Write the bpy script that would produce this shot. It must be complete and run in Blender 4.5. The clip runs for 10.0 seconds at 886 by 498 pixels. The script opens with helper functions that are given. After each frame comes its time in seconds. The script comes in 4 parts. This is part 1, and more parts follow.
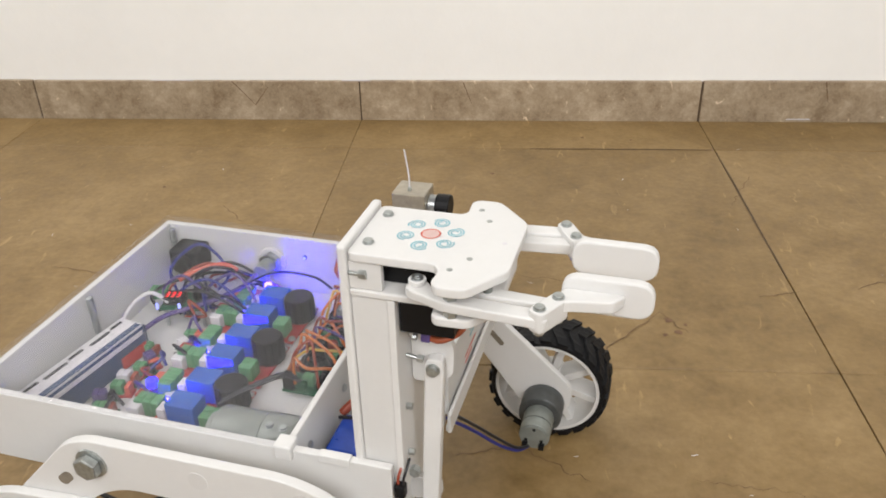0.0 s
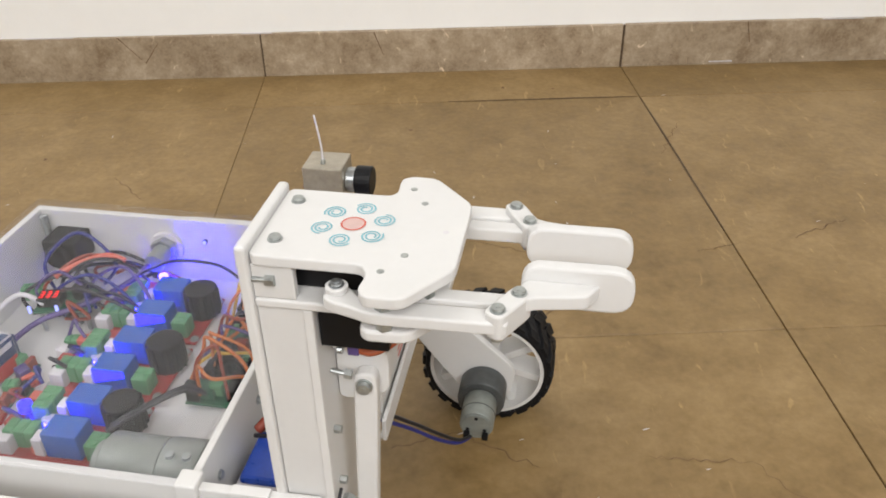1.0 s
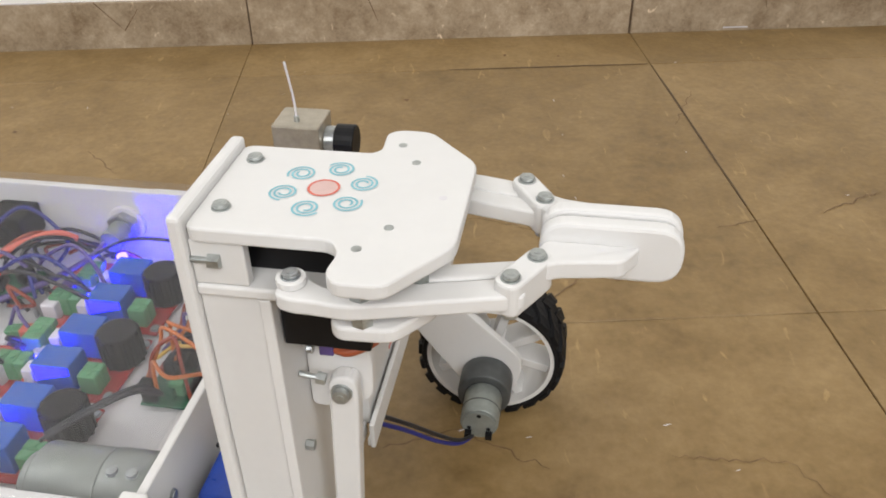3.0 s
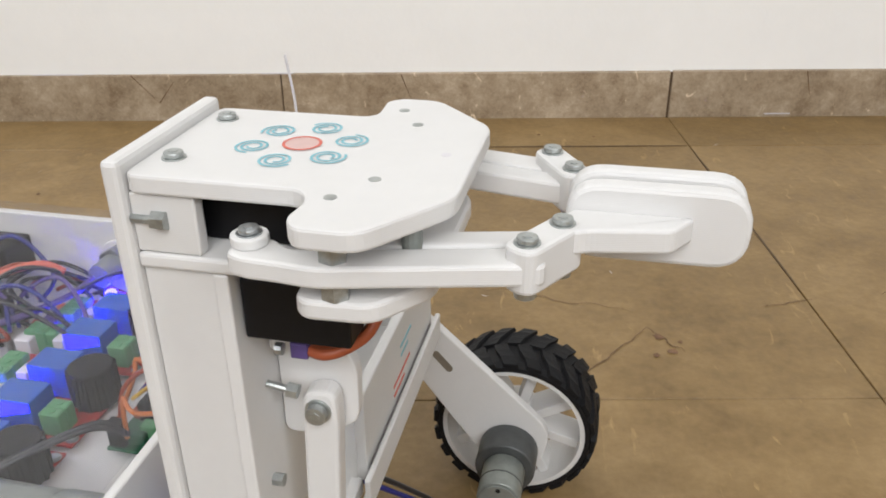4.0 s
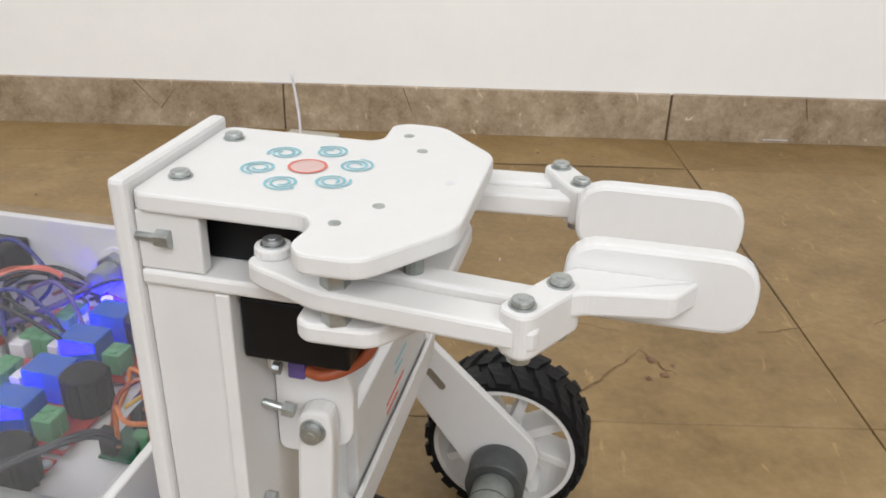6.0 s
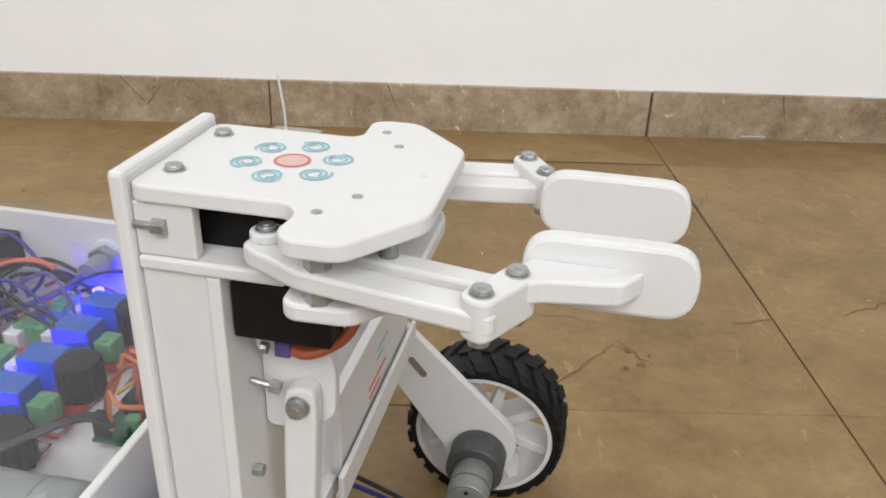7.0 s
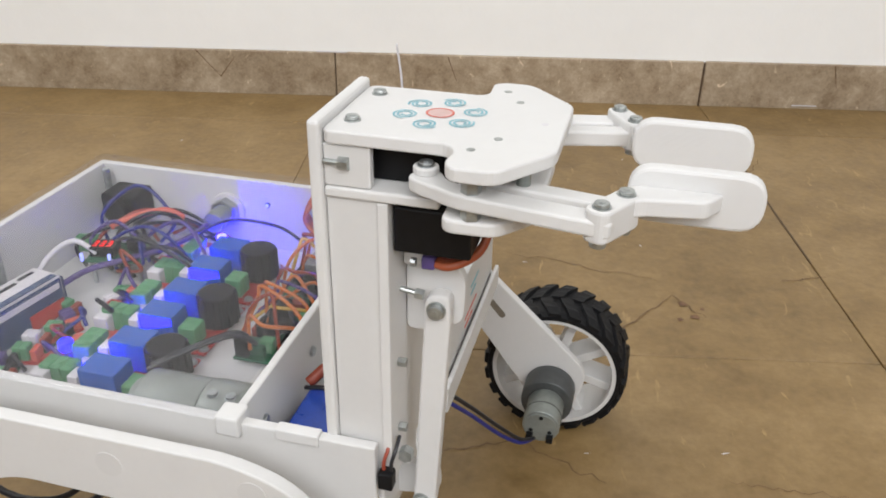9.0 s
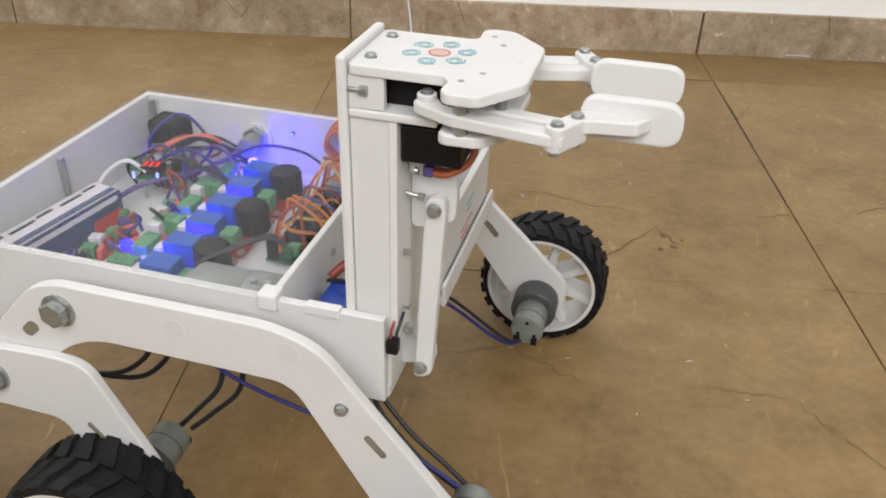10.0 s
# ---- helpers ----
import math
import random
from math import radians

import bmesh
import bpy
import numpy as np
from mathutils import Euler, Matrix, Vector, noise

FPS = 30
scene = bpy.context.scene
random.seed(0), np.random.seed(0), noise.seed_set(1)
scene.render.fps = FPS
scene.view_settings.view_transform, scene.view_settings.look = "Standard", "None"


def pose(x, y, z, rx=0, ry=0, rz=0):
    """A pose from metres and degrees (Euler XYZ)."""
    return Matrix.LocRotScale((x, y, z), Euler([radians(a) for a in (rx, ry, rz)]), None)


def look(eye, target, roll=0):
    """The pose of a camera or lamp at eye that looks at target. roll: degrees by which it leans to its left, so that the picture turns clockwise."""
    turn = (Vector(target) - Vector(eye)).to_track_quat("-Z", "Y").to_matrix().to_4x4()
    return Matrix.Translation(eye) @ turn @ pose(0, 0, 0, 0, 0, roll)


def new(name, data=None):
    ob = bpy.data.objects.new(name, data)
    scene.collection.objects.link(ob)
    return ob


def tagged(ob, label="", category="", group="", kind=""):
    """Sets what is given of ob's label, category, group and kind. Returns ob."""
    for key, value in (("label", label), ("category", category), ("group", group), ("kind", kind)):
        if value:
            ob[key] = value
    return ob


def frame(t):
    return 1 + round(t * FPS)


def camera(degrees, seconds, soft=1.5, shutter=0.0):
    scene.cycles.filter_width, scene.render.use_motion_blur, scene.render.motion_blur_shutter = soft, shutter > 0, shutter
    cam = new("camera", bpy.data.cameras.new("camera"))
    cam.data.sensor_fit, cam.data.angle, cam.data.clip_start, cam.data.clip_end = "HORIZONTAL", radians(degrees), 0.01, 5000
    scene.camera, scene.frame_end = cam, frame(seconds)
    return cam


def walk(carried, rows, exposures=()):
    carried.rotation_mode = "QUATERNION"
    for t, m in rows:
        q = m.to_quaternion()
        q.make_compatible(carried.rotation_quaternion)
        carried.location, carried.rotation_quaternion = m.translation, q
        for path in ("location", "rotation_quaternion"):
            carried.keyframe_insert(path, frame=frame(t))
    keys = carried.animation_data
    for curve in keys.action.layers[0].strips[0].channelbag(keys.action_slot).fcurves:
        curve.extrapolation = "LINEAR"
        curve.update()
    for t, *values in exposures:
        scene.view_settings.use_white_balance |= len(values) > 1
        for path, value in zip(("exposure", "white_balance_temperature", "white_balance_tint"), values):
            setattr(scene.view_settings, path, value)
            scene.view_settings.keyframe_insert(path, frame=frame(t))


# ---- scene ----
# ---- camera and its walk ----
cam = camera(56.67, 10.0, 1.8)
# seconds, x, y, z, yaw, pitch, roll
ROWS = [
    (0, -0.3493, -1.2677, 0.5321, 4.43, -29.70, -1.32),
    (0.5, -0.3552, -1.2200, 0.5082, 0.72, -30.87, -1.33),
    (1, -0.3582, -1.1924, 0.5070, -2.25, -33.16, -0.74),
    (1.5, -0.3574, -1.1754, 0.4961, -3.33, -34.21, -1.20),
    (2, -0.3565, -1.1583, 0.4872, -3.68, -35.24, -1.39),
    (2.2, -0.3563, -1.1488, 0.4838, -3.62, -35.68, -1.34),
    (3.3, -0.3532, -1.1266, 0.4488, -1.51, -33.09, -0.51),
    (3.5, -0.3503, -1.1194, 0.4339, -0.93, -31.61, -0.26),
    (4, -0.3462, -1.1094, 0.4087, 0.33, -27.27, -0.48),
    (4.5, -0.3498, -1.1040, 0.4082, 0.20, -26.41, 0.64),
    (5, -0.3518, -1.1023, 0.4092, -0.05, -26.50, 1.61),
    (5.5, -0.3503, -1.1041, 0.4106, 0.02, -26.36, 1.70),
    (7, -0.3443, -1.1268, 0.4190, -1.11, -26.67, 2.09),
    (7.5, -0.3456, -1.1344, 0.4210, -1.91, -26.64, 2.56),
    (8, -0.3487, -1.1426, 0.4237, -1.29, -26.73, 2.44),
    (8.5, -0.3526, -1.1624, 0.4273, 0.95, -26.92, 1.22),
    (9, -0.3710, -1.1901, 0.4341, 2.04, -28.57, 0.95),
    (9.5, -0.3732, -1.2440, 0.4528, 3.07, -31.01, 0.42),
    (10, -0.3614, -1.2718, 0.4603, 2.70, -32.28, 1.75),
]


def aim(x, y, z, yaw, pitch, roll):
    a, p = radians(yaw), radians(pitch)
    way = Vector((-math.sin(a) * math.cos(p), math.cos(a) * math.cos(p), math.sin(p)))
    return look((x, y, z), Vector((x, y, z)) + way, roll)


# the clip turns a little cooler as the camera comes close
walk(cam, [(r[0], aim(*r[1:])) for r in ROWS], ((0, 0.02, 6500, 10), (2.2, -0.05, 6500, 10), (4.0, -0.06, 6280, 10), (8.5, -0.06, 6230, 10), (10.0, -0.02, 6350, 10)))

# ---- world and light: daylight from two added, unseen windows, set to balance tones ----
world = bpy.data.worlds.new("daylight")
scene.world = world
world.use_nodes = True
wn = world.node_tree.nodes
sky = wn.new("ShaderNodeTexSky")
sky.sky_type, sky.sun_disc, sky.sun_elevation, sky.sun_rotation = "NISHITA", False, radians(48), radians(200)
world.node_tree.links.new(sky.outputs["Color"], wn["Background"].inputs["Color"])
wn["Background"].inputs["Strength"].default_value = 0.12


def window_light(name, m, sx, sy, watts):
    d = bpy.data.lights.new(name, "AREA")
    d.shape, d.size, d.size_y, d.energy, d.color = "RECTANGLE", sx, sy, watts, (1.0, 0.975, 0.935)
    o = new(name, d)
    o.matrix_world = m
    return o


# added lamps out of view, placed to brighten the wall more than the rover
window_light("unseen_window_light", look((0.1, -2.58, 1.85), (0.0, 0.0, 0.4)), 3.0, 1.4, 76)
window_light("unseen_side_light", look((-2.28, -0.62, 1.90), (-0.2, -0.45, 0.1)), 1.0, 1.3, 24)

# ---- materials ----


def nodes_of(name):
    m = bpy.data.materials.new(name)
    m.use_nodes = True
    return m, m.node_tree.nodes, m.node_tree.links, m.node_tree.nodes["Principled BSDF"]


def plain(name, color, rough=0.5, metal=0.0, vary=0.08, scale=60.0, bump=0.0, bscale=400.0, spec=0.5, coat=0.0):
    """A surface with two scales of variation in colour, gloss and relief."""
    m, n, l, b = nodes_of(name)
    tc = n.new("ShaderNodeTexCoord")
    n1, n2 = n.new("ShaderNodeTexNoise"), n.new("ShaderNodeTexNoise")
    n1.inputs["Scale"].default_value, n1.inputs["Detail"].default_value = scale, 4
    n2.inputs["Scale"].default_value, n2.inputs["Detail"].default_value = scale * 7, 3
    for q in (n1, n2):
        l.new(tc.outputs["Object"], q.inputs["Vector"])
    mx = n.new("ShaderNodeMath")
    mx.operation = "MULTIPLY_ADD"
    l.new(n2.outputs["Fac"], mx.inputs[0])
    mx.inputs[1].default_value = 0.4
    l.new(n1.outputs["Fac"], mx.inputs[2])
    cr = n.new("ShaderNodeValToRGB")
    lo, hi = [max(0.0, c * (1 - vary)) for c in color], [min(1.0, c * (1 + vary)) for c in color]
    cr.color_ramp.elements[0].position, cr.color_ramp.elements[1].position = 0.45, 0.95
    cr.color_ramp.elements[0].color, cr.color_ramp.elements[1].color = (*lo, 1), (*hi, 1)
    l.new(mx.outputs[0], cr.inputs["Fac"])
    l.new(cr.outputs["Color"], b.inputs["Base Color"])
    rr = n.new("ShaderNodeMapRange")
    rr.inputs["To Min"].default_value, rr.inputs["To Max"].default_value = max(0.03, rough - 0.08), min(1, rough + 0.08)
    l.new(n1.outputs["Fac"], rr.inputs["Value"])
    l.new(rr.outputs["Result"], b.inputs["Roughness"])
    b.inputs["Metallic"].default_value = metal
    b.inputs["Specular IOR Level"].default_value = spec
    b.inputs["Coat Weight"].default_value = coat
    if bump:
        bp, nb = n.new("ShaderNodeBump"), n.new("ShaderNodeTexNoise")
        nb.inputs["Scale"].default_value, nb.inputs["Detail"].default_value = bscale, 3
        l.new(tc.outputs["Object"], nb.inputs["Vector"])
        bp.inputs["Strength"].default_value, bp.inputs["Distance"].default_value = bump, 0.001
        l.new(nb.outputs["Fac"], bp.inputs["Height"])
        l.new(bp.outputs["Normal"], b.inputs["Normal"])
    return m


def printed(name, color, rough=0.42):
    """Printed plastic: fine layer lines along z, faint blotches."""
    m = plain(name, color, rough, vary=0.025, scale=40, spec=0.4)
    n, l, b = m.node_tree.nodes, m.node_tree.links, m.node_tree.nodes["Principled BSDF"]
    tc, wv, bp = n.new("ShaderNodeTexCoord"), n.new("ShaderNodeTexWave"), n.new("ShaderNodeBump")
    wv.bands_direction, wv.wave_profile = "Z", "SIN"
    wv.inputs["Scale"].default_value, wv.inputs["Distortion"].default_value = 700, 0.6
    l.new(tc.outputs["Object"], wv.inputs["Vector"])
    bp.inputs["Strength"].default_value, bp.inputs["Distance"].default_value = 0.18, 0.0002
    l.new(wv.outputs["Fac"], bp.inputs["Height"])
    l.new(bp.outputs["Normal"], b.inputs["Normal"])
    b.inputs["Subsurface Weight"].default_value = 0.0
    return m


def stone(name, dark, mid, light, rough, scale, scratch, rand=0.06):
    """Worn, mottled stone tile with pale scuffs; each tile a little different."""
    m, n, l, b = nodes_of(name)
    geo, oi = n.new("ShaderNodeNewGeometry"), n.new("ShaderNodeObjectInfo")
    ns = []
    for s, d in ((scale, 6), (scale * 5, 5), (scale * 22, 3)):
        q = n.new("ShaderNodeTexNoise")
        q.inputs["Scale"].default_value, q.inputs["Detail"].default_value, q.inputs["Roughness"].default_value = s, d, 0.62
        l.new(geo.outputs["Position"], q.inputs["Vector"])
        ns.append(q)
    a = n.new("ShaderNodeMath")
    a.operation = "MULTIPLY_ADD"
    l.new(ns[1].outputs["Fac"], a.inputs[0])
    a.inputs[1].default_value = 0.8
    l.new(ns[0].outputs["Fac"], a.inputs[2])
    a2 = n.new("ShaderNodeMath")
    a2.operation = "MULTIPLY_ADD"
    l.new(ns[2].outputs["Fac"], a2.inputs[0])
    a2.inputs[1].default_value = 0.45
    l.new(a.outputs[0], a2.inputs[2])
    cr = n.new("ShaderNodeValToRGB")
    e = cr.color_ramp.elements
    mr = n.new("ShaderNodeMapRange")
    mr.inputs["From Min"].default_value, mr.inputs["From Max"].default_value = 0.75, 1.5
    l.new(a2.outputs[0], mr.inputs["Value"])
    e[0].position, e[1].position = 0.1, 0.9
    e[0].color, e[1].color = (*dark, 1), (*light, 1)
    k = e.new(0.5)
    k.color = (*mid, 1)
    l.new(mr.outputs["Result"], cr.inputs["Fac"])
    # pale scuffs: stretched, thresholded noise
    mp = n.new("ShaderNodeMapping")
    mp.inputs["Scale"].default_value, mp.inputs["Rotation"].default_value = (60, 17, 40), (0, 0, 0.6)
    l.new(geo.outputs["Position"], mp.inputs["Vector"])
    sc = n.new("ShaderNodeTexNoise")
    sc.inputs["Scale"].default_value, sc.inputs["Detail"].default_value, sc.inputs["Distortion"].default_value = 1.0, 5, 1.2
    l.new(mp.outputs["Vector"], sc.inputs["Vector"])
    th = n.new("ShaderNodeMapRange")
    th.inputs["From Min"].default_value, th.inputs["From Max"].default_value = 0.66, 0.76
    th.inputs["To Max"].default_value = scratch
    l.new(sc.outputs["Fac"], th.inputs["Value"])
    mix = n.new("ShaderNodeMix")
    mix.data_type = "RGBA"
    l.new(th.outputs["Result"], mix.inputs["Factor"])
    l.new(cr.outputs["Color"], mix.inputs["A"])
    mix.inputs["B"].default_value = (*[min(1, c * 1.9) for c in light], 1)
    hv = n.new("ShaderNodeHueSaturation")
    rv = n.new("ShaderNodeMapRange")
    rv.inputs["To Min"].default_value, rv.inputs["To Max"].default_value = 1 - rand, 1 + rand
    l.new(oi.outputs["Random"], rv.inputs["Value"])
    l.new(rv.outputs["Result"], hv.inputs["Value"])
    l.new(mix.outputs["Result"], hv.inputs["Color"])
    l.new(hv.outputs["Color"], b.inputs["Base Color"])
    rr = n.new("ShaderNodeMapRange")
    rr.inputs["To Min"].default_value, rr.inputs["To Max"].default_value = rough - 0.12, rough + 0.15
    l.new(ns[1].outputs["Fac"], rr.inputs["Value"])
    l.new(rr.outputs["Result"], b.inputs["Roughness"])
    bp = n.new("ShaderNodeBump")
    bp.inputs["Strength"].default_value, bp.inputs["Distance"].default_value = 0.25, 0.002
    l.new(a2.outputs[0], bp.inputs["Height"])
    l.new(bp.outputs["Normal"], b.inputs["Normal"])
    return m


def glow(name, color, strength):
    m, n, l, b = nodes_of(name)
    b.inputs["Base Color"].default_value = (*color, 1)
    b.inputs["Emission Color"].default_value = (*color, 1)
    b.inputs["Emission Strength"].default_value = strength
    return m


def acrylic(name):
    m, n, l, b = nodes_of(name)
    tr, gl, mx = n.new("ShaderNodeBsdfTransparent"), n.new("ShaderNodeBsdfGlossy"), n.new("ShaderNodeMixShader")
    tr.inputs["Color"].default_value = (0.95, 0.95, 0.96, 1)
    gl.inputs["Roughness"].default_value = 0.06
    mx.inputs["Fac"].default_value = 0.035
    l.new(tr.outputs[0], mx.inputs[1])
    l.new(gl.outputs[0], mx.inputs[2])
    # a thin uneven white haze stands for milky reflections on the lid
    df, haze, no, rg_ = n.new("ShaderNodeBsdfDiffuse"), n.new("ShaderNodeMixShader"), n.new("ShaderNodeTexNoise"), n.new("ShaderNodeMapRange")
    df.inputs["Color"].default_value = (0.78, 0.77, 0.80, 1)
    no.inputs["Scale"].default_value, no.inputs["Detail"].default_value = 14, 5
    rg_.inputs["To Min"].default_value, rg_.inputs["To Max"].default_value = 0.0, 0.022
    l.new(no.outputs["Fac"], rg_.inputs["Value"])
    l.new(rg_.outputs["Result"], haze.inputs["Fac"])
    l.new(mx.outputs[0], haze.inputs[1])
    l.new(df.outputs[0], haze.inputs[2])
    l.new(haze.outputs[0], n["Material Output"].inputs["Surface"])
    n.remove(b)
    return m


M_WHITE = printed("white_printed_plastic", (0.635, 0.628, 0.615))
M_WHITE2 = printed("white_printed_plate", (0.665, 0.658, 0.645), 0.42)
M_TYRE = plain("black_rubber", (0.005, 0.005, 0.006), 0.62, vary=0.3, bump=0.3, bscale=900, spec=0.3)
M_ZINC = plain("zinc_bolt", (0.42, 0.44, 0.45), 0.33, 0.9, vary=0.25, scale=300)
M_DARKSTEEL = plain("dark_steel", (0.40, 0.42, 0.41), 0.38, 0.75, vary=0.25, scale=300)
M_GEAR = plain("dark_gearbox_metal", (0.085, 0.09, 0.09), 0.45, 0.35, vary=0.2, scale=150)
M_MOTOR = plain("motor_can_metal", (0.27, 0.29, 0.27), 0.45, 0.45, vary=0.15, scale=150)
M_BLACK = plain("black_plastic", (0.006, 0.006, 0.007), 0.5, vary=0.3, scale=200, spec=0.25)
M_BLUE = plain("blue_relay_plastic", (0.012, 0.09, 0.42), 0.35, vary=0.15, scale=200)
M_SERVOBLUE = plain("blue_servo_plastic", (0.02, 0.07, 0.42), 0.3, vary=0.15, scale=200)
M_GREEN = plain("green_terminal_plastic", (0.10, 0.27, 0.13), 0.45, vary=0.15, scale=200)
M_RED = plain("red_circuit_board", (0.36, 0.035, 0.03), 0.4, vary=0.2, scale=300)
M_PCB = plain("green_circuit_board", (0.02, 0.10, 0.05), 0.4, vary=0.25, scale=300)
M_PALE = plain("pale_connector_plastic", (0.62, 0.60, 0.62), 0.45, vary=0.1, scale=200)
M_ORANGE = plain("orange_wire", (0.55, 0.16, 0.04), 0.45, vary=0.12, scale=200)
M_BROWN = plain("red_brown_wire", (0.27, 0.05, 0.025), 0.45, vary=0.12, scale=200)
M_RUST = plain("rust_red_wire", (0.36, 0.085, 0.032), 0.45, vary=0.12, scale=200)
M_YELLOW = plain("yellow_wire", (0.66, 0.42, 0.08), 0.45, vary=0.12, scale=200)
M_WIRE = plain("black_wire", (0.018, 0.018, 0.022), 0.4, vary=0.2, scale=200)
M_NAVY = plain("blue_wire", (0.02, 0.025, 0.19), 0.4, vary=0.2, scale=200)
M_VIOLET = plain("violet_wire", (0.09, 0.06, 0.20), 0.45, vary=0.2, scale=200)
M_BRASS = plain("brass_module", (0.40, 0.36, 0.29), 0.38, 0.6, vary=0.15, scale=200)
M_CYAN = plain("cyan_print", (0.20, 0.46, 0.53), 0.5, vary=0.1, scale=300)
M_ROSE = plain("rose_print", (0.60, 0.42, 0.39), 0.5, vary=0.06, scale=300)
M_ROSERIM = plain("red_print", (0.60, 0.13, 0.09), 0.5, vary=0.06, scale=300)
M_BATT = plain("battery_blue_wrap", (0.05, 0.075, 0.15), 0.25, vary=0.2, scale=80)
M_BATTRED = plain("battery_red_wrap", (0.50, 0.05, 0.04), 0.3, vary=0.15, scale=80)
M_ACRYLIC = acrylic("clear_acrylic")
M_LEDBLUE = glow("blue_led", (0.006, 0.004, 1.0), 240.0)
# serves the round lens and the painted lamplight on two relay faces
M_LEDSOFT = glow("blue_lens_and_lamplight", (0.012, 0.01, 1.0), 6.0)
M_LEDWHITE = glow("white_led", (0.35, 0.4, 1.0), 1.2)
M_LEDRED = glow("red_digit", (1.0, 0.012, 0.016), 1.1)
M_FLOOR = stone("brown_floor_tile", (0.160, 0.096, 0.030), (0.240, 0.153, 0.058), (0.325, 0.218, 0.096), 0.46, 5.0, 0.42)
M_BASE = stone("grey_brown_skirting_stone", (0.20, 0.140, 0.083), (0.325, 0.250, 0.165), (0.46, 0.37, 0.265), 0.5, 13.0, 0.75, 0.1)
M_GROUT = plain("dark_joint", (0.095, 0.062, 0.036), 0.9, vary=0.3, scale=60, bump=0.4)
M_CRACK = plain("dirt_in_cracks", (0.165, 0.102, 0.052), 0.9, vary=0.4, scale=90)
M_STAIN = plain("brown_stain", (0.155, 0.082, 0.04), 0.6, vary=0.4, scale=120)
M_WALL = plain("white_wall_paint", (0.92, 0.91, 0.88), 0.6, vary=0.02, scale=6, bump=0.25, bscale=140)
# ceiling and walls out of view are grey to weaken bounced light
M_CEIL = plain("grey_ceiling_paint", (0.34, 0.34, 0.33), 0.8, vary=0.03, scale=3, bump=0.2)
M_SIDE = plain("grey_wall_paint", (0.30, 0.29, 0.275), 0.7, vary=0.05, scale=4, bump=0.2, bscale=140)
M_FRAME = plain("white_window_frame", (0.72, 0.72, 0.70), 0.4, vary=0.04, scale=30)

# ---- mesh helpers ----


def box(bm, x0, x1, y0, y1, z0, z1, bev=0.0, seg=2):
    r = bmesh.ops.create_cube(bm, size=1.0, matrix=Matrix.Translation(((x0 + x1) / 2, (y0 + y1) / 2, (z0 + z1) / 2)) @ Matrix.Diagonal((x1 - x0, y1 - y0, z1 - z0, 1)))
    if bev:
        es = list({e for v in r["verts"] for e in v.link_edges})
        bmesh.ops.bevel(bm, geom=es, offset=bev, segments=seg, affect="EDGES", profile=0.5)
    return bm


def turned(a, b):
    a, b = Vector(a), Vector(b)
    return Matrix.Translation((a + b) / 2) @ (b - a).to_track_quat("Z", "Y").to_matrix().to_4x4(), (b - a).length


def cyl(bm, a, b, r, seg=20, bev=0.0, r2=None):
    m, length = turned(a, b)
    q = bmesh.ops.create_cone(bm, cap_ends=True, segments=seg, radius1=r, radius2=r if r2 is None else r2, depth=length, matrix=m)
    if bev:
        es = [e for e in {e for v in q["verts"] for e in v.link_edges} if len(e.link_faces) == 2 and any(len(f.verts) > 4 for f in e.link_faces)]
        bmesh.ops.bevel(bm, geom=es, offset=bev, segments=2, affect="EDGES", profile=0.5)
    return bm


def prism(bm, pts, axis, lo, hi, bev=0.0):
    """A plate of the outline pts, pulled along axis from lo to hi."""
    put = {"z": lambda p, h: (p[0], p[1], h), "y": lambda p, h: (p[0], h, p[1]), "x": lambda p, h: (h, p[0], p[1])}[axis]
    a = [bm.verts.new(put(p, lo)) for p in pts]
    b = [bm.verts.new(put(p, hi)) for p in pts]
    fs = [bm.faces.new(a), bm.faces.new(b)]
    n = len(pts)
    for i in range(n):
        fs.append(bm.faces.new((a[i], a[(i + 1) % n], b[(i + 1) % n], b[i])))
    bmesh.ops.recalc_face_normals(bm, faces=fs)
    if bev:
        es = [e for f in fs[:2] for e in f.edges]
        bmesh.ops.bevel(bm, geom=es, offset=bev, segments=2, affect="EDGES", profile=0.5)
    return bm


def rounded(pts, r, n=5):
    """The outline with its corners rounded."""
    out = []
    for i, p in enumerate(pts):
        p, a, b = Vector(p), Vector(pts[i - 1]), Vector(pts[(i + 1) % len(pts)])
        k = min(r, (a - p).length * 0.45, (b - p).length * 0.45)
        s, e = p + (a - p).normalized() * k, p + (b - p).normalized() * k
        for j in range(n + 1):
            t = j / n
            out.append(tuple(s * (1 - t) ** 2 + p * 2 * t * (1 - t) + e * t * t))
    return out


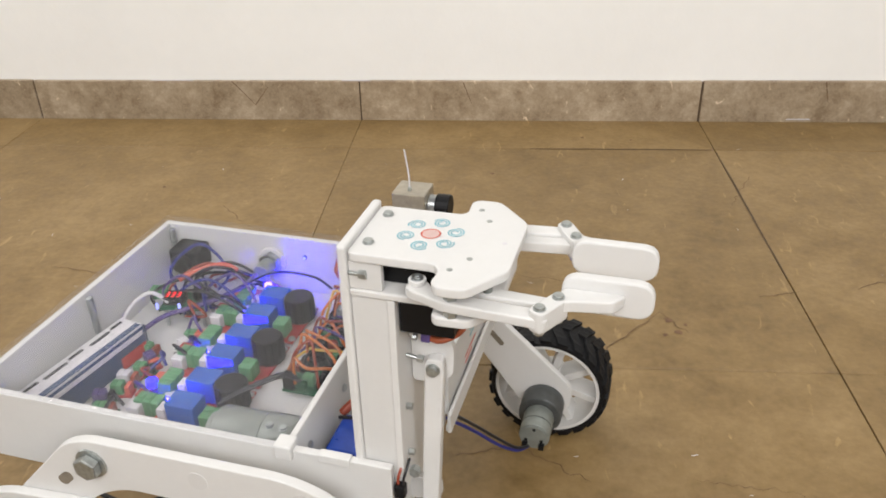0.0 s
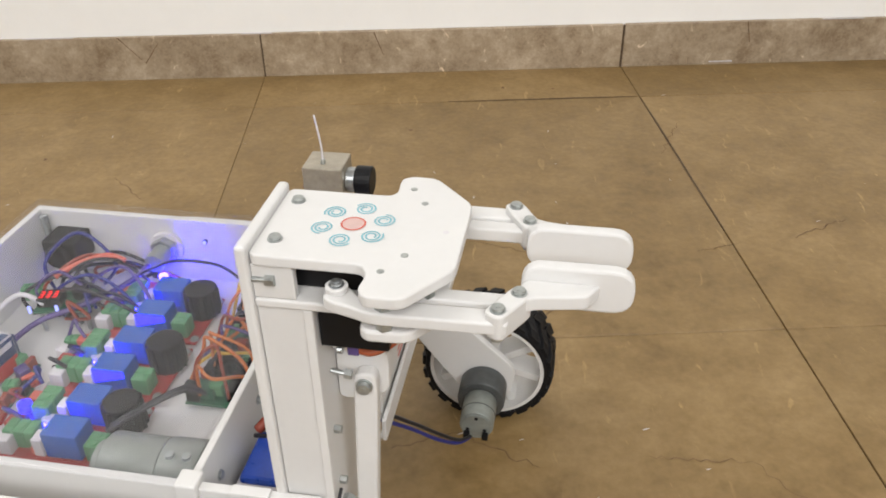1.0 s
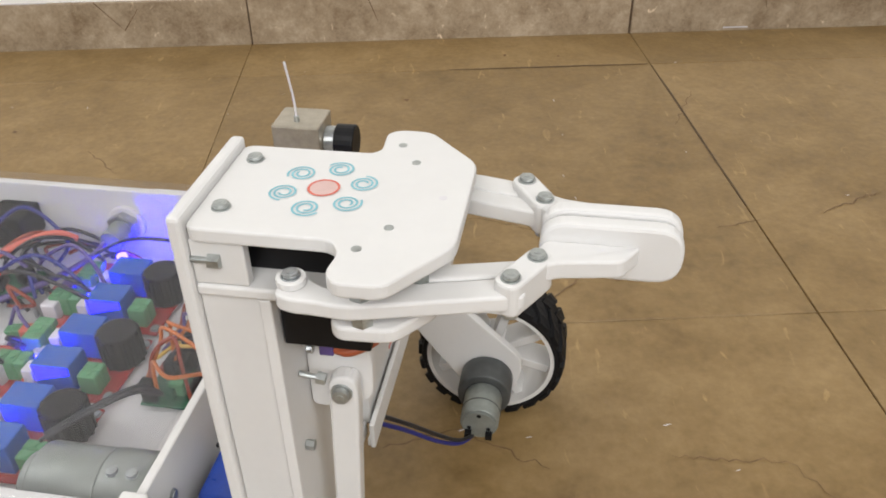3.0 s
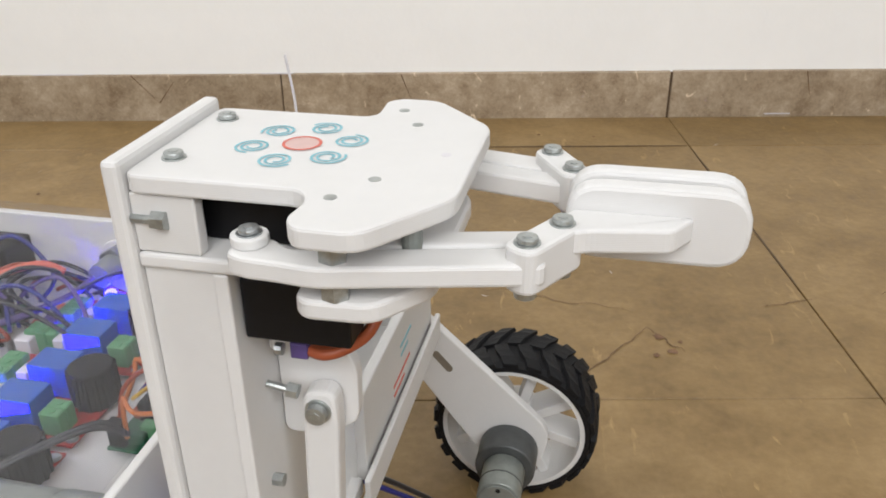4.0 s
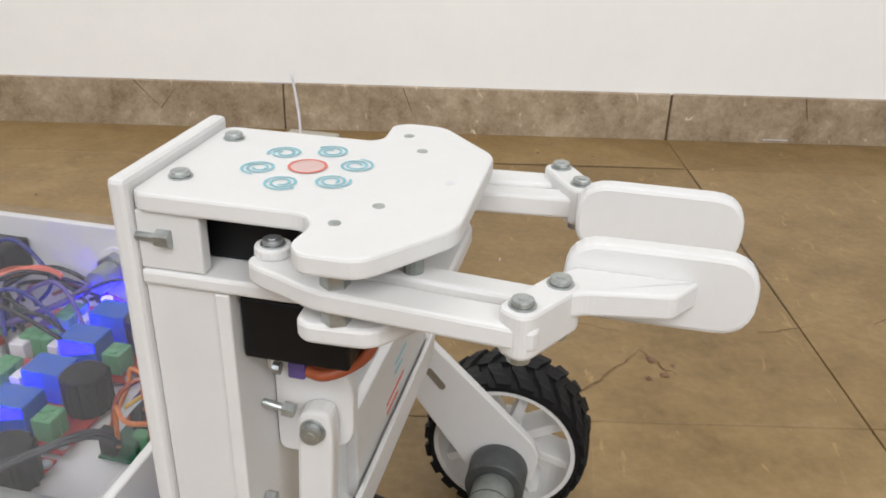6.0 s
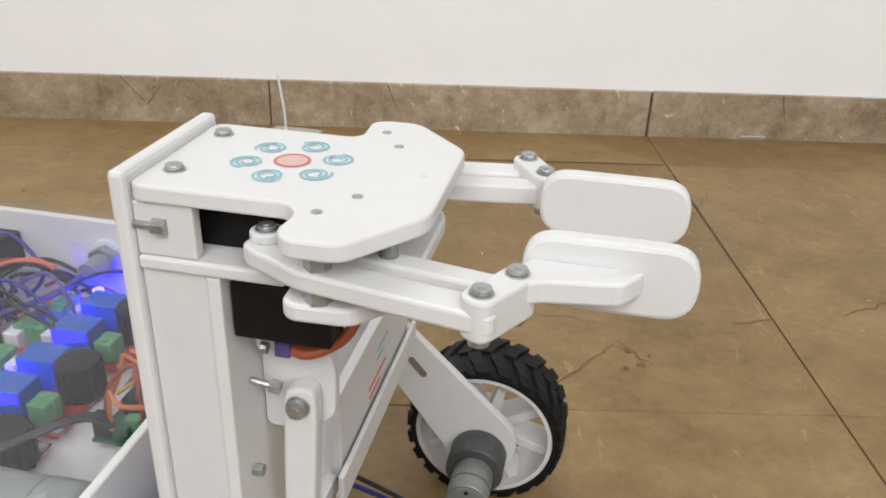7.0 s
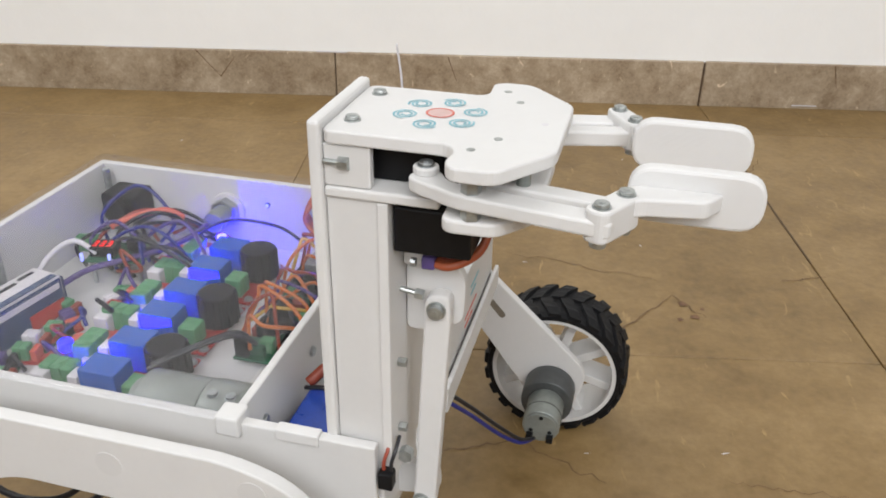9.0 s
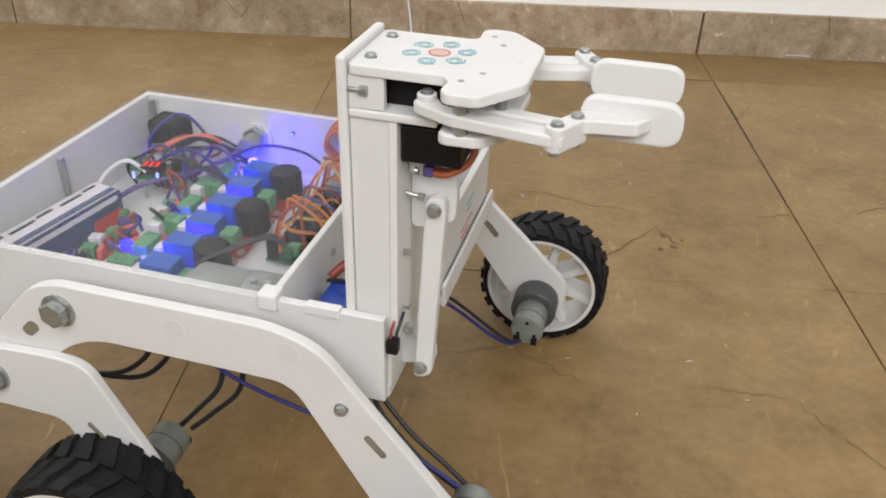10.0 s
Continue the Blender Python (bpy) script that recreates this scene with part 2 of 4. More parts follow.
def tube(bm, pts, r, seg=7, sub=6):
    """A wire through the points."""
    P = [Vector(p) for p in pts]
    Q = []
    for i in range(len(P) - 1):
        a, b, c, d = P[max(i - 1, 0)], P[i], P[i + 1], P[min(i + 2, len(P) - 1)]
        for j in range(sub):
            t = j / sub
            Q.append(0.5 * ((2 * b) + (c - a) * t + (2 * a - 5 * b + 4 * c - d) * t * t + (3 * b - a - 3 * c + d) * t ** 3))
    Q.append(P[-1])
    rings, up = [], Vector((0.13, 0.31, 0.94))
    for i, q in enumerate(Q):
        w = (Q[min(i + 1, len(Q) - 1)] - Q[max(i - 1, 0)]).normalized()
        u = (up - w * up.dot(w)).normalized()
        up = u
        v = w.cross(u)
        rings.append([bm.verts.new(q + r * (u * math.cos(2 * math.pi * k / seg) + v * math.sin(2 * math.pi * k / seg))) for k in range(seg)])
    for a, b in zip(rings, rings[1:]):
        for k in range(seg):
            bm.faces.new((a[k], a[(k + 1) % seg], b[(k + 1) % seg], b[k]))
    bm.faces.new(rings[0][::-1])
    bm.faces.new(rings[-1])
    return bm


def mesh_of(name, bm, material, smooth=False):
    me = bpy.data.meshes.new(name)
    bm.to_mesh(me)
    bm.free()
    me.materials.append(material)
    if smooth:
        for p in me.polygons:
            p.use_smooth = True
    return me


def part(name, bm, material, parent, label="", smooth=False):
    o = new(name, mesh_of(name, bm, material, smooth))
    o.parent = parent
    if label:
        tagged(o, label)
    return o


def same(name, me, parent, m):
    o = new(name, me)
    o.parent = parent
    o.matrix_basis = m
    return o


def thing(name, m, label, category, group="", kind=""):
    o = new(name)
    o.empty_display_size = 0.01
    o.matrix_basis = m
    return tagged(o, label, category, group, kind)


B = bmesh.new


def bolt_mesh(name, r, h, material, hexed=False):
    """A screw head with a washer face and socket, its base at z 0."""
    bm = B()
    cyl(bm, (0, 0, 0), (0, 0, h * 0.2), r * 1.25, 20)
    cyl(bm, (0, 0, h * 0.2), (0, 0, h), r, 6 if hexed else 18, r * 0.12)
    if not hexed:
        cyl(bm, (0, 0, h), (0, 0, h + 0.0002), r * 0.5, 6)
    return mesh_of(name, bm, material)

# ---- structure: white wall and tiled floor, closed by added, unseen walls and ceiling ----
X0, X1, Y0, YW, TOP = -2.3, 2.6, -2.6, 0.139, 2.7


def structure(name, bm, material, label):
    return tagged(new(name, mesh_of(name, bm, material)), label, name.split("_")[0], kind="structure")


structure("wall_north", box(B(), X0 - 0.2, X1 + 0.2, YW, YW + 0.2, -0.05, TOP), M_WALL, "plain white painted wall above a stone skirting")
structure("wall_east", box(B(), X1, X1 + 0.2, Y0, YW, -0.05, TOP), M_SIDE, "added unseen side wall, grey to cut bounced light")
w_ = B()
for q in ((Y0, YW, -0.05, 1.2), (Y0, YW, 2.6, TOP), (Y0, -1.14, 1.2, 2.6), (-0.10, YW, 1.2, 2.6)):
    box(w_, X0 - 0.2, X0, q[0], q[1], q[2], q[3])
structure("wall_west", w_, M_SIDE, "added unseen grey wall with an opening for light")
w_ = B()
for q in ((X0, X1, -0.05, 1.05), (X0, X1, 2.65, TOP), (X0, -1.5, 1.05, 2.65), (1.7, X1, 1.05, 2.65)):
    box(w_, q[0], q[1], Y0 - 0.2, Y0, q[2], q[3])
structure("wall_south", w_, M_SIDE, "added unseen grey wall with a wide opening for light")
structure("ceiling", box(B(), X0 - 0.2, X1 + 0.2, Y0 - 0.2, YW + 0.2, TOP, TOP + 0.15), M_CEIL, "added unseen flat ceiling, grey to cut bounced light")
# added window frames, never in view, round the two lamp openings
for nm, m, wd, ht in (("window_1", pose(0.1, Y0 - 0.1, 1.85), 3.2, 1.6), ("window_2", pose(X0 - 0.1, -0.62, 1.90, 0, 0, 90), 1.04, 1.4)):
    w1 = thing(nm, m, "added unseen white window frame round a light opening", "window", kind="structure")
    f = B()
    for a, b, c, d in ((-wd / 2, wd / 2, -ht / 2, -ht / 2 + 0.05), (-wd / 2, wd / 2, ht / 2 - 0.05, ht / 2), (-wd / 2, -wd / 2 + 0.05, -ht / 2 + 0.05, ht / 2 - 0.05), (wd / 2 - 0.05, wd / 2, -ht / 2 + 0.05, ht / 2 - 0.05), (-0.025, 0.025, -ht / 2 + 0.05, ht / 2 - 0.05)):
        box(f, a, b, -0.03, 0.03, c, d, 0.004)
    part("window_frame", f, M_FRAME, w1)

floor = structure("floor", box(B(), X0 - 0.2, X1 + 0.2, Y0 - 0.2, YW + 0.2, -0.06, -0.0035), M_GROUT, "worn brown stone floor tiles with dark joints")

# ---- rover: positions in its own axes, x ahead, y to its left, z up ----
ROVER = pose(-0.3971, -0.8650, 0, 0, 0, -12.07)
rover = thing("rover", ROVER, "white printed six-wheeled robot rover with a gripper arm, on the floor", "robot")
M3 = bolt_mesh("screw", 0.0024, 0.0015, M_ZINC)
M3D = bolt_mesh("dark_screw", 0.0024, 0.0017, M_DARKSTEEL)
HEXB = bolt_mesh("hex_bolt", 0.0080, 0.0075, M_DARKSTEEL, True)
M4 = bolt_mesh("pivot_screw", 0.0031, 0.0030, M_DARKSTEEL)
UP, NEAR, AHEAD = pose(0, 0, 0), pose(0, 0, 0, 90, 0, 0), pose(0, 0, 0, 0, 90, 0)


def screw(x, y, z, me, parent, turn=UP):
    return same("screw", me, parent, Matrix.Translation((x, y, z)) @ turn)


# chassis tub
ZR, ZF = 0.2052, 0.150
YN, YF, XB, XF = -0.0755, 0.1580, -0.2780, 0.007
side = part("side_wall", box(B(), XB, XF, YN, YN + 0.005, ZF, ZR, 0.0008), M_WHITE, rover)
far_side = part("side_wall", box(B(), XB, XF, YF - 0.005, YF, ZF, ZR, 0.0008), M_WHITE, rover)
part("rear_wall", box(B(), XB, XB + 0.005, YN + 0.0052, YF - 0.0052, ZF, ZR, 0.0008), M_WHITE, rover)
divider = part("divider_wall", box(B(), -0.0585, -0.0545, YN + 0.0052, YF - 0.0052, ZF + 0.005, ZR + 0.001, 0.0008), M_WHITE, rover)
part("floor_plate", box(B(), XB + 0.0052, XF - 0.001, YN + 0.0052, YF - 0.0052, ZF + 0.0005, ZF + 0.0048, 0.0005), M_WHITE, rover)
fp = part("front_panel", box(B(), 0.005, 0.0100, 0.03, YF - 0.0052, ZF + 0.005, ZR - 0.004, 0.0008), M_WHITE, rover)
for k, (y0, y1, z0, mt) in enumerate(((0.088, 0.108, 0.186, M_CYAN), (0.088, 0.101, 0.181, M_CYAN), (0.074, 0.104, 0.172, M_ROSERIM), (0.074, 0.093, 0.167, M_ROSERIM))):
    part("lettering_bar", box(B(), 0.0099, 0.0103, y0, y1, z0, z0 + 0.0014), mt, fp)
part("front_lip", box(B(), 0.0115, 0.0142, 0.0200, YF - 0.001, ZF - 0.0015, ZF + 0.0145, 0.0008), M_WHITE2, rover)
part("lip_base", box(B(), 0.0102, 0.0113, 0.0205, YF - 0.0015, ZF - 0.001, ZF + 0.0040, 0.0006), M_WHITE, rover)
part("front_sill", box(B(), 0.002, 0.0078, YN + 0.0052, 0.0298, ZF - 0.001, ZF + 0.007, 0.0008), M_WHITE, rover)
part("corner_clip", box(B(), -0.0625, -0.0515, YN - 0.003, YN + 0.008, ZR - 0.006, ZR + 0.004, 0.0012), M_WHITE2, rover)
part("clip", box(B(), -0.036, -0.017, YN - 0.0012, YN + 0.0045, ZR - 0.004, ZR + 0.0016, 0.0006), M_WHITE2, rover, "small raised white block on the side wall")
for i in range(4):
    screw(-0.0545, -0.05 + 0.055 * i, 0.186, M3, divider, AHEAD)
for x, y in ((XB + 0.010, YF - 0.011), (XB + 0.010, 0.035), (XB + 0.010, YN + 0.012), (-0.066, YF - 0.011)):
    p_ = part("corner_post", cyl(B(), (x, y, 0.155), (x, y, ZR - 0.003), 0.0026, 10), M_DARKSTEEL, rover)
    screw(x, y, ZR - 0.003, M3, p_)
lid = part("lid", box(B(), XB - 0.002, -0.060, YN - 0.001, YF + 0.004, ZR + 0.0005, ZR + 0.003, 0.0005), M_ACRYLIC, rover, "clear acrylic lid")
lid.visible_shadow = False


# rockers and bogies
def side_plate(name, pts, y0, y1, slots=()):
    o = part(name, prism(B(), rounded(pts, 0.012, 6), "y", y0, y1, 0.0009), M_WHITE2, rover)
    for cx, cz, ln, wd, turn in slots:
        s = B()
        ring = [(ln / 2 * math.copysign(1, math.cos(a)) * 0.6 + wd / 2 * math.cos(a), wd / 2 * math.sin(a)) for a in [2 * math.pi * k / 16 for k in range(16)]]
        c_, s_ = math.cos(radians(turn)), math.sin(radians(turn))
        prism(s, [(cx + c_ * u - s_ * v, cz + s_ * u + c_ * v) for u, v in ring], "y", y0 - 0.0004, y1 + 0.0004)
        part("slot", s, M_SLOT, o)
    return o


# brown colour of the slot inserts stands for the shade inside the holes
M_SLOT = plain("slot_shade", (0.20, 0.17, 0.13), 0.8, vary=0.2, scale=100)


def leg(hx, shift, dz=0.0):
    return [(-0.188 + shift, 0.2000 + dz), (-0.172 + shift, 0.2065 + dz), (-0.045 + shift, 0.2065 + dz), (-0.019 + shift + 0.5 * dz, 0.198 + dz), (hx + 0.026, 0.072), (hx + 0.020, 0.044), (hx - 0.006, 0.036), (hx - 0.021, 0.052), (-0.036 + shift, 0.172 + dz), (-0.150 + shift, 0.1735 + dz), (-0.172 + shift, 0.1640 + dz), (-0.214 + shift, 0.118 + dz), (-0.236 + shift, 0.124 + dz), (-0.238 + shift, 0.147 + dz)]


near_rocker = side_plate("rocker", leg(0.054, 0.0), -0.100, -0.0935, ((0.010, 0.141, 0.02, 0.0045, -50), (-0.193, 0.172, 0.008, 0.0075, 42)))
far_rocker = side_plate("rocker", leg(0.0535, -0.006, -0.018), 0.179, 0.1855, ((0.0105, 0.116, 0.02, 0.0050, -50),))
for x, z in ((-0.100, 0.193), (-0.036, 0.193)):
    part("plug", cyl(B(), (x, -0.1003, z), (x, -0.0995, z), 0.0062, 18), M_WHITE, near_rocker)
screw(-0.0080, -0.100, 0.163, M4, near_rocker, NEAR)
screw(-0.1700, -0.1, 0.190, HEXB, near_rocker, NEAR)
part("axle", cyl(B(), (-0.1725, -0.0934, 0.184), (-0.1725, -0.0726, 0.184), 0.003, 12), M_DARKSTEEL, near_rocker)
part("axle", cyl(B(), (-0.1725, 0.154, 0.167), (-0.1725, 0.1788, 0.167), 0.004, 12), M_DARKSTEEL, far_rocker)
BOGIE = [(-0.262, 0.145), (-0.238, 0.156), (-0.180, 0.160), (-0.158, 0.158), (-0.105, 0.086), (-0.110, 0.052), (-0.135, 0.038), (-0.152, 0.058), (-0.180, 0.112), (-0.236, 0.113), (-0.292, 0.058), (-0.312, 0.038), (-0.335, 0.052), (-0.330, 0.075)]
for y0, y1, tag in ((-0.1065, -0.1003, 1), (0.1858, 0.192, 0)):
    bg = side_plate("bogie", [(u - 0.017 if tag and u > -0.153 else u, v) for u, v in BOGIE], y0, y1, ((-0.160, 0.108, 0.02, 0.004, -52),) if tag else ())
    if tag:
        screw(-0.2225, y0, 0.136, HEXB, bg, NEAR)


# wheels
def wheel_parts():
    """Meshes of one wheel, its axle along y, its outer side towards -y."""
    bm = B()
    seg, R, W = 48, 0.0512, 0.021
    prof = [(0.0462, -W), (0.0492, -W), (R, -W + 0.004), (R + 0.0006, 0), (R, W - 0.004), (0.0492, W), (0.0462, W)]
    rings = [[bm.verts.new((r * math.cos(2 * math.pi * k / seg), y, r * math.sin(2 * math.pi * k / seg))) for r, y in prof] for k in range(seg)]
    for k in range(seg):
        a, b = rings[k], rings[(k + 1) % seg]
        for j in range(len(prof)):
            bm.faces.new((a[j], a[(j + 1) % len(prof)], b[(j + 1) % len(prof)], b[j]))
    bmesh.ops.recalc_face_normals(bm, faces=bm.faces)
    tyre = mesh_of("tyre", bm, M_TYRE)
    bm = B()
    for r0, r1, y0, y1 in ((0.0432, 0.0464, -0.0205, 0.0205), (0.004, 0.0125, -0.012, 0.014)):
        pr = [(r0, y0), (r1, y0), (r1, y1), (r0, y1)]
        rg = [[bm.verts.new((r * math.cos(2 * math.pi * k / 48), y, r * math.sin(2 * math.pi * k / 48))) for r, y in pr] for k in range(48)]
        for k in range(48):
            for j in range(4):
                bm.faces.new((rg[k][j], rg[k][(j + 1) % 4], rg[(k + 1) % 48][(j + 1) % 4], rg[(k + 1) % 48][j]))
    bmesh.ops.recalc_face_normals(bm, faces=bm.faces)
    rim = mesh_of("rim", bm, M_WHITE)
    bm = B()
    box(bm, 0.011, 0.0440, -0.010, 0.012, -0.0032, 0.0032, 0.0006)
    spoke = mesh_of("spoke", bm, M_WHITE)
    # one slanted tread lug, and its mirror
    lugs = []
    for s in (-1, 1):
        bm = B()
        rows = []
        for y, da in ((0.0006, 0.0), (0.007, 0.035), (0.014, 0.11), (0.0212, 0.17)):
            drop = 0.0016 if y > 0.02 else 0.0
            rows.append([bm.verts.new((r * math.cos(da + w), s * y, r * math.sin(da + w))) for r, w in ((0.0500, -0.098), (0.0540 - drop, -0.082), (0.0540 - drop, 0.082), (0.0500, 0.098))])
        for a, b in zip(rows, rows[1:]):
            for j in range(4):
                bm.faces.new((a[j], a[(j + 1) % 4], b[(j + 1) % 4], b[j]))
        bm.faces.new(rows[0])
        bm.faces.new(rows[-1])
        bmesh.ops.recalc_face_normals(bm, faces=bm.faces)
        lugs.append(mesh_of("tread_lug", bm, M_TYRE))
    return tyre, rim, spoke, lugs


TYRE, RIM, SPOKE, LUGS = wheel_parts()


def gear_motor(x, y, z, s):
    """Gear motor whose flange lies at y and whose can points along s."""
    g = part("gearbox", cyl(B(), (x, y, z), (x, y + s * 0.021, z), 0.0185, 32, 0.0012), M_GEAR, rover, "dark grey gearbox", True)
    for p in g.data.polygons:
        p.use_smooth = len(p.vertices) == 4
    m = part("motor", cyl(B(), (x, y + s * 0.0212, z), (x, y + s * 0.0475, z), 0.0130, 32, 0.001), M_MOTOR, rover, "bare metal motor can", True)
    for p in m.data.polygons:
        p.use_smooth = len(p.vertices) == 4
    b = B()
    cyl(b, (x, y + s * 0.036, z), (x, y + s * 0.0366, z), 0.0133, 32)
    part("seam", b, M_GEAR, m)
    b = B()
    cyl(b, (x, y + s * 0.0475, z), (x, y + s * 0.0490, z), 0.0116, 24, 0.0006)
    part("end_cap", b, M_MOTOR, m)
    for dx in (-0.007, 0.007):
        b = B()
        box(b, x + dx - 0.0022, x + dx + 0.0022, min(y + s * 0.049, y + s * 0.0535), max(y + s * 0.049, y + s * 0.0535), z - 0.0085, z - 0.0045)
        part("terminal", b, M_BLACK, m)
    for ang in (90, 210, 330):
        hx, hz = x + 0.0075 * math.cos(radians(ang)), z + 0.0075 * math.sin(radians(ang)) + 0.001
        part("vent_hole", cyl(B(), (hx, y + s * 0.0488, hz), (hx, y + s * 0.04925, hz), 0.0015, 12), M_BLACK, m)


for x, y, s in ((0.0535, 0.2170, -1), (-0.135, 0.2170, -1), (-0.312, 0.2170, -1), (0.054, -0.1285, 1), (-0.152, -0.1285, 1), (-0.312, -0.1285, 1)):
    wh = new("wheel")
    wh.parent = rover
    wh.empty_display_size = 0.01
    wh.matrix_basis = pose(x, y, 0.0549, 0, 13 + 60 * (x + y), 0 if s > 0 else 180) @ Matrix.Scale(1.016, 4)
    tagged(wh, "white spoked wheel with a ribbed black rubber tyre")
    same("tyre", TYRE, wh, UP)
    same("rim", RIM, wh, UP)
    for k in range(8):
        same("spoke", SPOKE, wh, pose(0, 0, 0, 0, 45 * k, 0))
    for k in range(22):
        for j in (0, 1):
            same("tread_lug", LUGS[j], wh, pose(0, 0, 0, 0, 360 * (k + 0.5 * j) / 22, 0))
    on_bogie = x < 0
    fl = (0.1856 if on_bogie else 0.1788) if s < 0 else (-0.1001 if on_bogie else -0.0933)
    gear_motor(x, fl, 0.0560, s)
    part("axle", cyl(B(), (x, fl, 0.0560), (x, y, 0.0560), 0.003, 10), M_ZINC, rover)

# ---- column and gripper head ----
PN, PF, PB = -0.0705, -0.0194, -0.0152
part("back_plate", box(B(), PB, PB + 0.0048, PN - 0.0012, PF + 0.0012, ZF + 0.006, 0.3405, 0.0014), M_WHITE2, rover)
col = B()
box(col, PB + 0.005, 0.0118, PN + 0.0015, PN + 0.0055, 0.185, 0.3124, 0.0006)
box(col, PB + 0.005, 0.0118, PF - 0.0055, PF - 0.0015, 0.185, 0.3124, 0.0006)
part("column", col, M_WHITE, rover)
part("column_rib", box(B(), 0.0085, 0.0125, PN + 0.0006, PF - 0.0006, 0.182, 0.3122, 0.0006), M_WHITE2, rover)
part("column_foot", box(B(), -0.009, 0.0085, PN + 0.001, PF - 0.001, ZF + 0.006, 0.1848, 0.001), M_WHITE, rover)
part("middle_plate", box(B(), PB + 0.005, 0.0310, PN, PF, 0.3126, 0.3166, 0.0009), M_WHITE2, rover)
part("spacer_block", box(B(), PB + 0.005, 0.0066, PF - 0.0050, PF - 0.0008, 0.3168, 0.3323, 0.0006), M_WHITE, rover)
blk = part("spacer_block", box(B(), PB + 0.005, 0.0066, PN + 0.0008, PN + 0.0050, 0.3168, 0.3323, 0.0006), M_WHITE, rover)
sb = B()
cyl(sb, (PB + 0.0052, PN + 0.0004, 0.3258), (-0.0032, PN + 0.0004, 0.3258), 0.0011, 10)
cyl(sb, (-0.0045, PN + 0.0004, 0.3258), (-0.0008, PN + 0.0004, 0.3258), 0.0024, 6)
part("side_bolt", sb, M_DARKSTEEL, blk)
CY = -0.0432
PLATE = [(PB + 0.005, PN - 0.0005), (0.0338, PN - 0.0005), (0.0375, PN - 0.006), (0.0362, -0.0860), (0.0395, -0.0905), (0.0530, -0.0905), (0.0690, -0.0690), (0.0690, -0.0215), (0.0505, -0.0010), (0.0395, -0.0010), (0.0355, -0.0040), (0.0362, PF + 0.0035), (0.0338, PF + 0.0005), (PB + 0.005, PF + 0.0005)]
top = part("top_plate", prism(B(), rounded(PLATE, 0.004, 4), "z", 0.3325, 0.3375, 0.0008), M_WHITE2, rover, "white plate printed with cyan spirals round a rose disc")
LOWER = [(0.0345, -0.0810), (0.0375, -0.0835), (0.0530, -0.0830), (0.0640, -0.0690), (0.0640, -0.0210), (0.0505, -0.0010), (0.0380, -0.0010), (0.0315, -0.0050)]
part("lower_plate", prism(B(), rounded(LOWER, 0.004, 4), "z", 0.3112, 0.3162, 0.0010), M_WHITE2, rover)
for x, y in ((-0.0031, -0.0589), (-0.0032, -0.0289)):
    screw(x, y, 0.3375, M3D, top)
for x, y in ((0.0488, -0.0629), (0.0422, -0.0745), (0.0494, -0.0239), (0.0427, -0.0126)):
    part("screw_hole", cyl(B(), (x, y, 0.3373), (x, y, 0.33765), 0.0015, 14), M_DARKSTEEL, top)
part("worn_spot", cyl(B(), (0.0615, -0.0445, 0.3373), (0.0615, -0.0445, 0.33757), 0.0013, 12), M_PALE, top)
for x, y in ((0.0590, -0.0700), (0.0590, -0.0165)):
    part("standoff", cyl(B(), (x, y, 0.3162), (x, y, 0.3325), 0.0024, 14), M_MOTOR, rover)
# printed emblem
FX, FY = 0.0242, -0.0439
part("rose_disc", cyl(B(), (FX, FY, 0.3374), (FX, FY, 0.3377), 0.0045, 32), M_ROSE, top)


def flat_ring(bm, cx, cy, z, pts, wd):
    for (a0, r0), (a1, r1) in zip(pts, pts[1:]):
        q = [(cx + r * math.cos(a), cy + r * math.sin(a), z) for a, r in ((a0, r0 - wd), (a0, r0 + wd), (a1, r1 + wd), (a1, r1 - wd))]
        bm.faces.new([bm.verts.new(p) for p in q])
    bmesh.ops.recalc_face_normals(bm, faces=bm.faces)
    return bm


part("rose_rim", flat_ring(B(), FX, FY, 0.33778, [(k * math.pi / 18, 0.0047) for k in range(37)], 0.0004), M_ROSERIM, top)
for k in range(6):
    a = radians(20 + 60 * k)
    cx, cy = FX + 0.0122 * math.cos(a), FY + 0.0122 * math.sin(a)
    bm = B()
    for r0, r1, turns in ((0.0014, 0.0046, 2.2),):
        flat_ring(bm, cx, cy, 0.33772, [(a + 2 * math.pi * turns * j / 40, r0 + (r1 - r0) * j / 40) for j in range(41)], 0.00036)
    part("spiral", bm, M_CYAN, top)

# servo of the gripper and its cable
sv = part("servo", box(B(), 0.0132, 0.0415, -0.0660, -0.0240, 0.2920, 0.3098, 0.0008), M_BLACK, rover, "black servo motor")
b = B()
box(b, 0.0030, 0.0305, -0.0600, -0.0260, 0.3168, 0.3318, 0.0008)
part("servo_top", b, M_BLACK, sv)
for k, mt in enumerate((M_RUST, M_RUST, M_BROWN)):
    dy = 0.0016 * k
    b = B()
    tube(b, [(0.0405, -0.049 + dy, 0.2985), (0.0440, -0.051 + dy, 0.2950), (0.0425, -0.054 + dy, 0.2900), (0.0375, -0.056 + dy, 0.2860), (0.0315, -0.058 + dy, 0.2840), (0.0265, -0.057 + dy, 0.2840)], 0.0017)
    part("servo_wire", b, mt, sv, "", True)
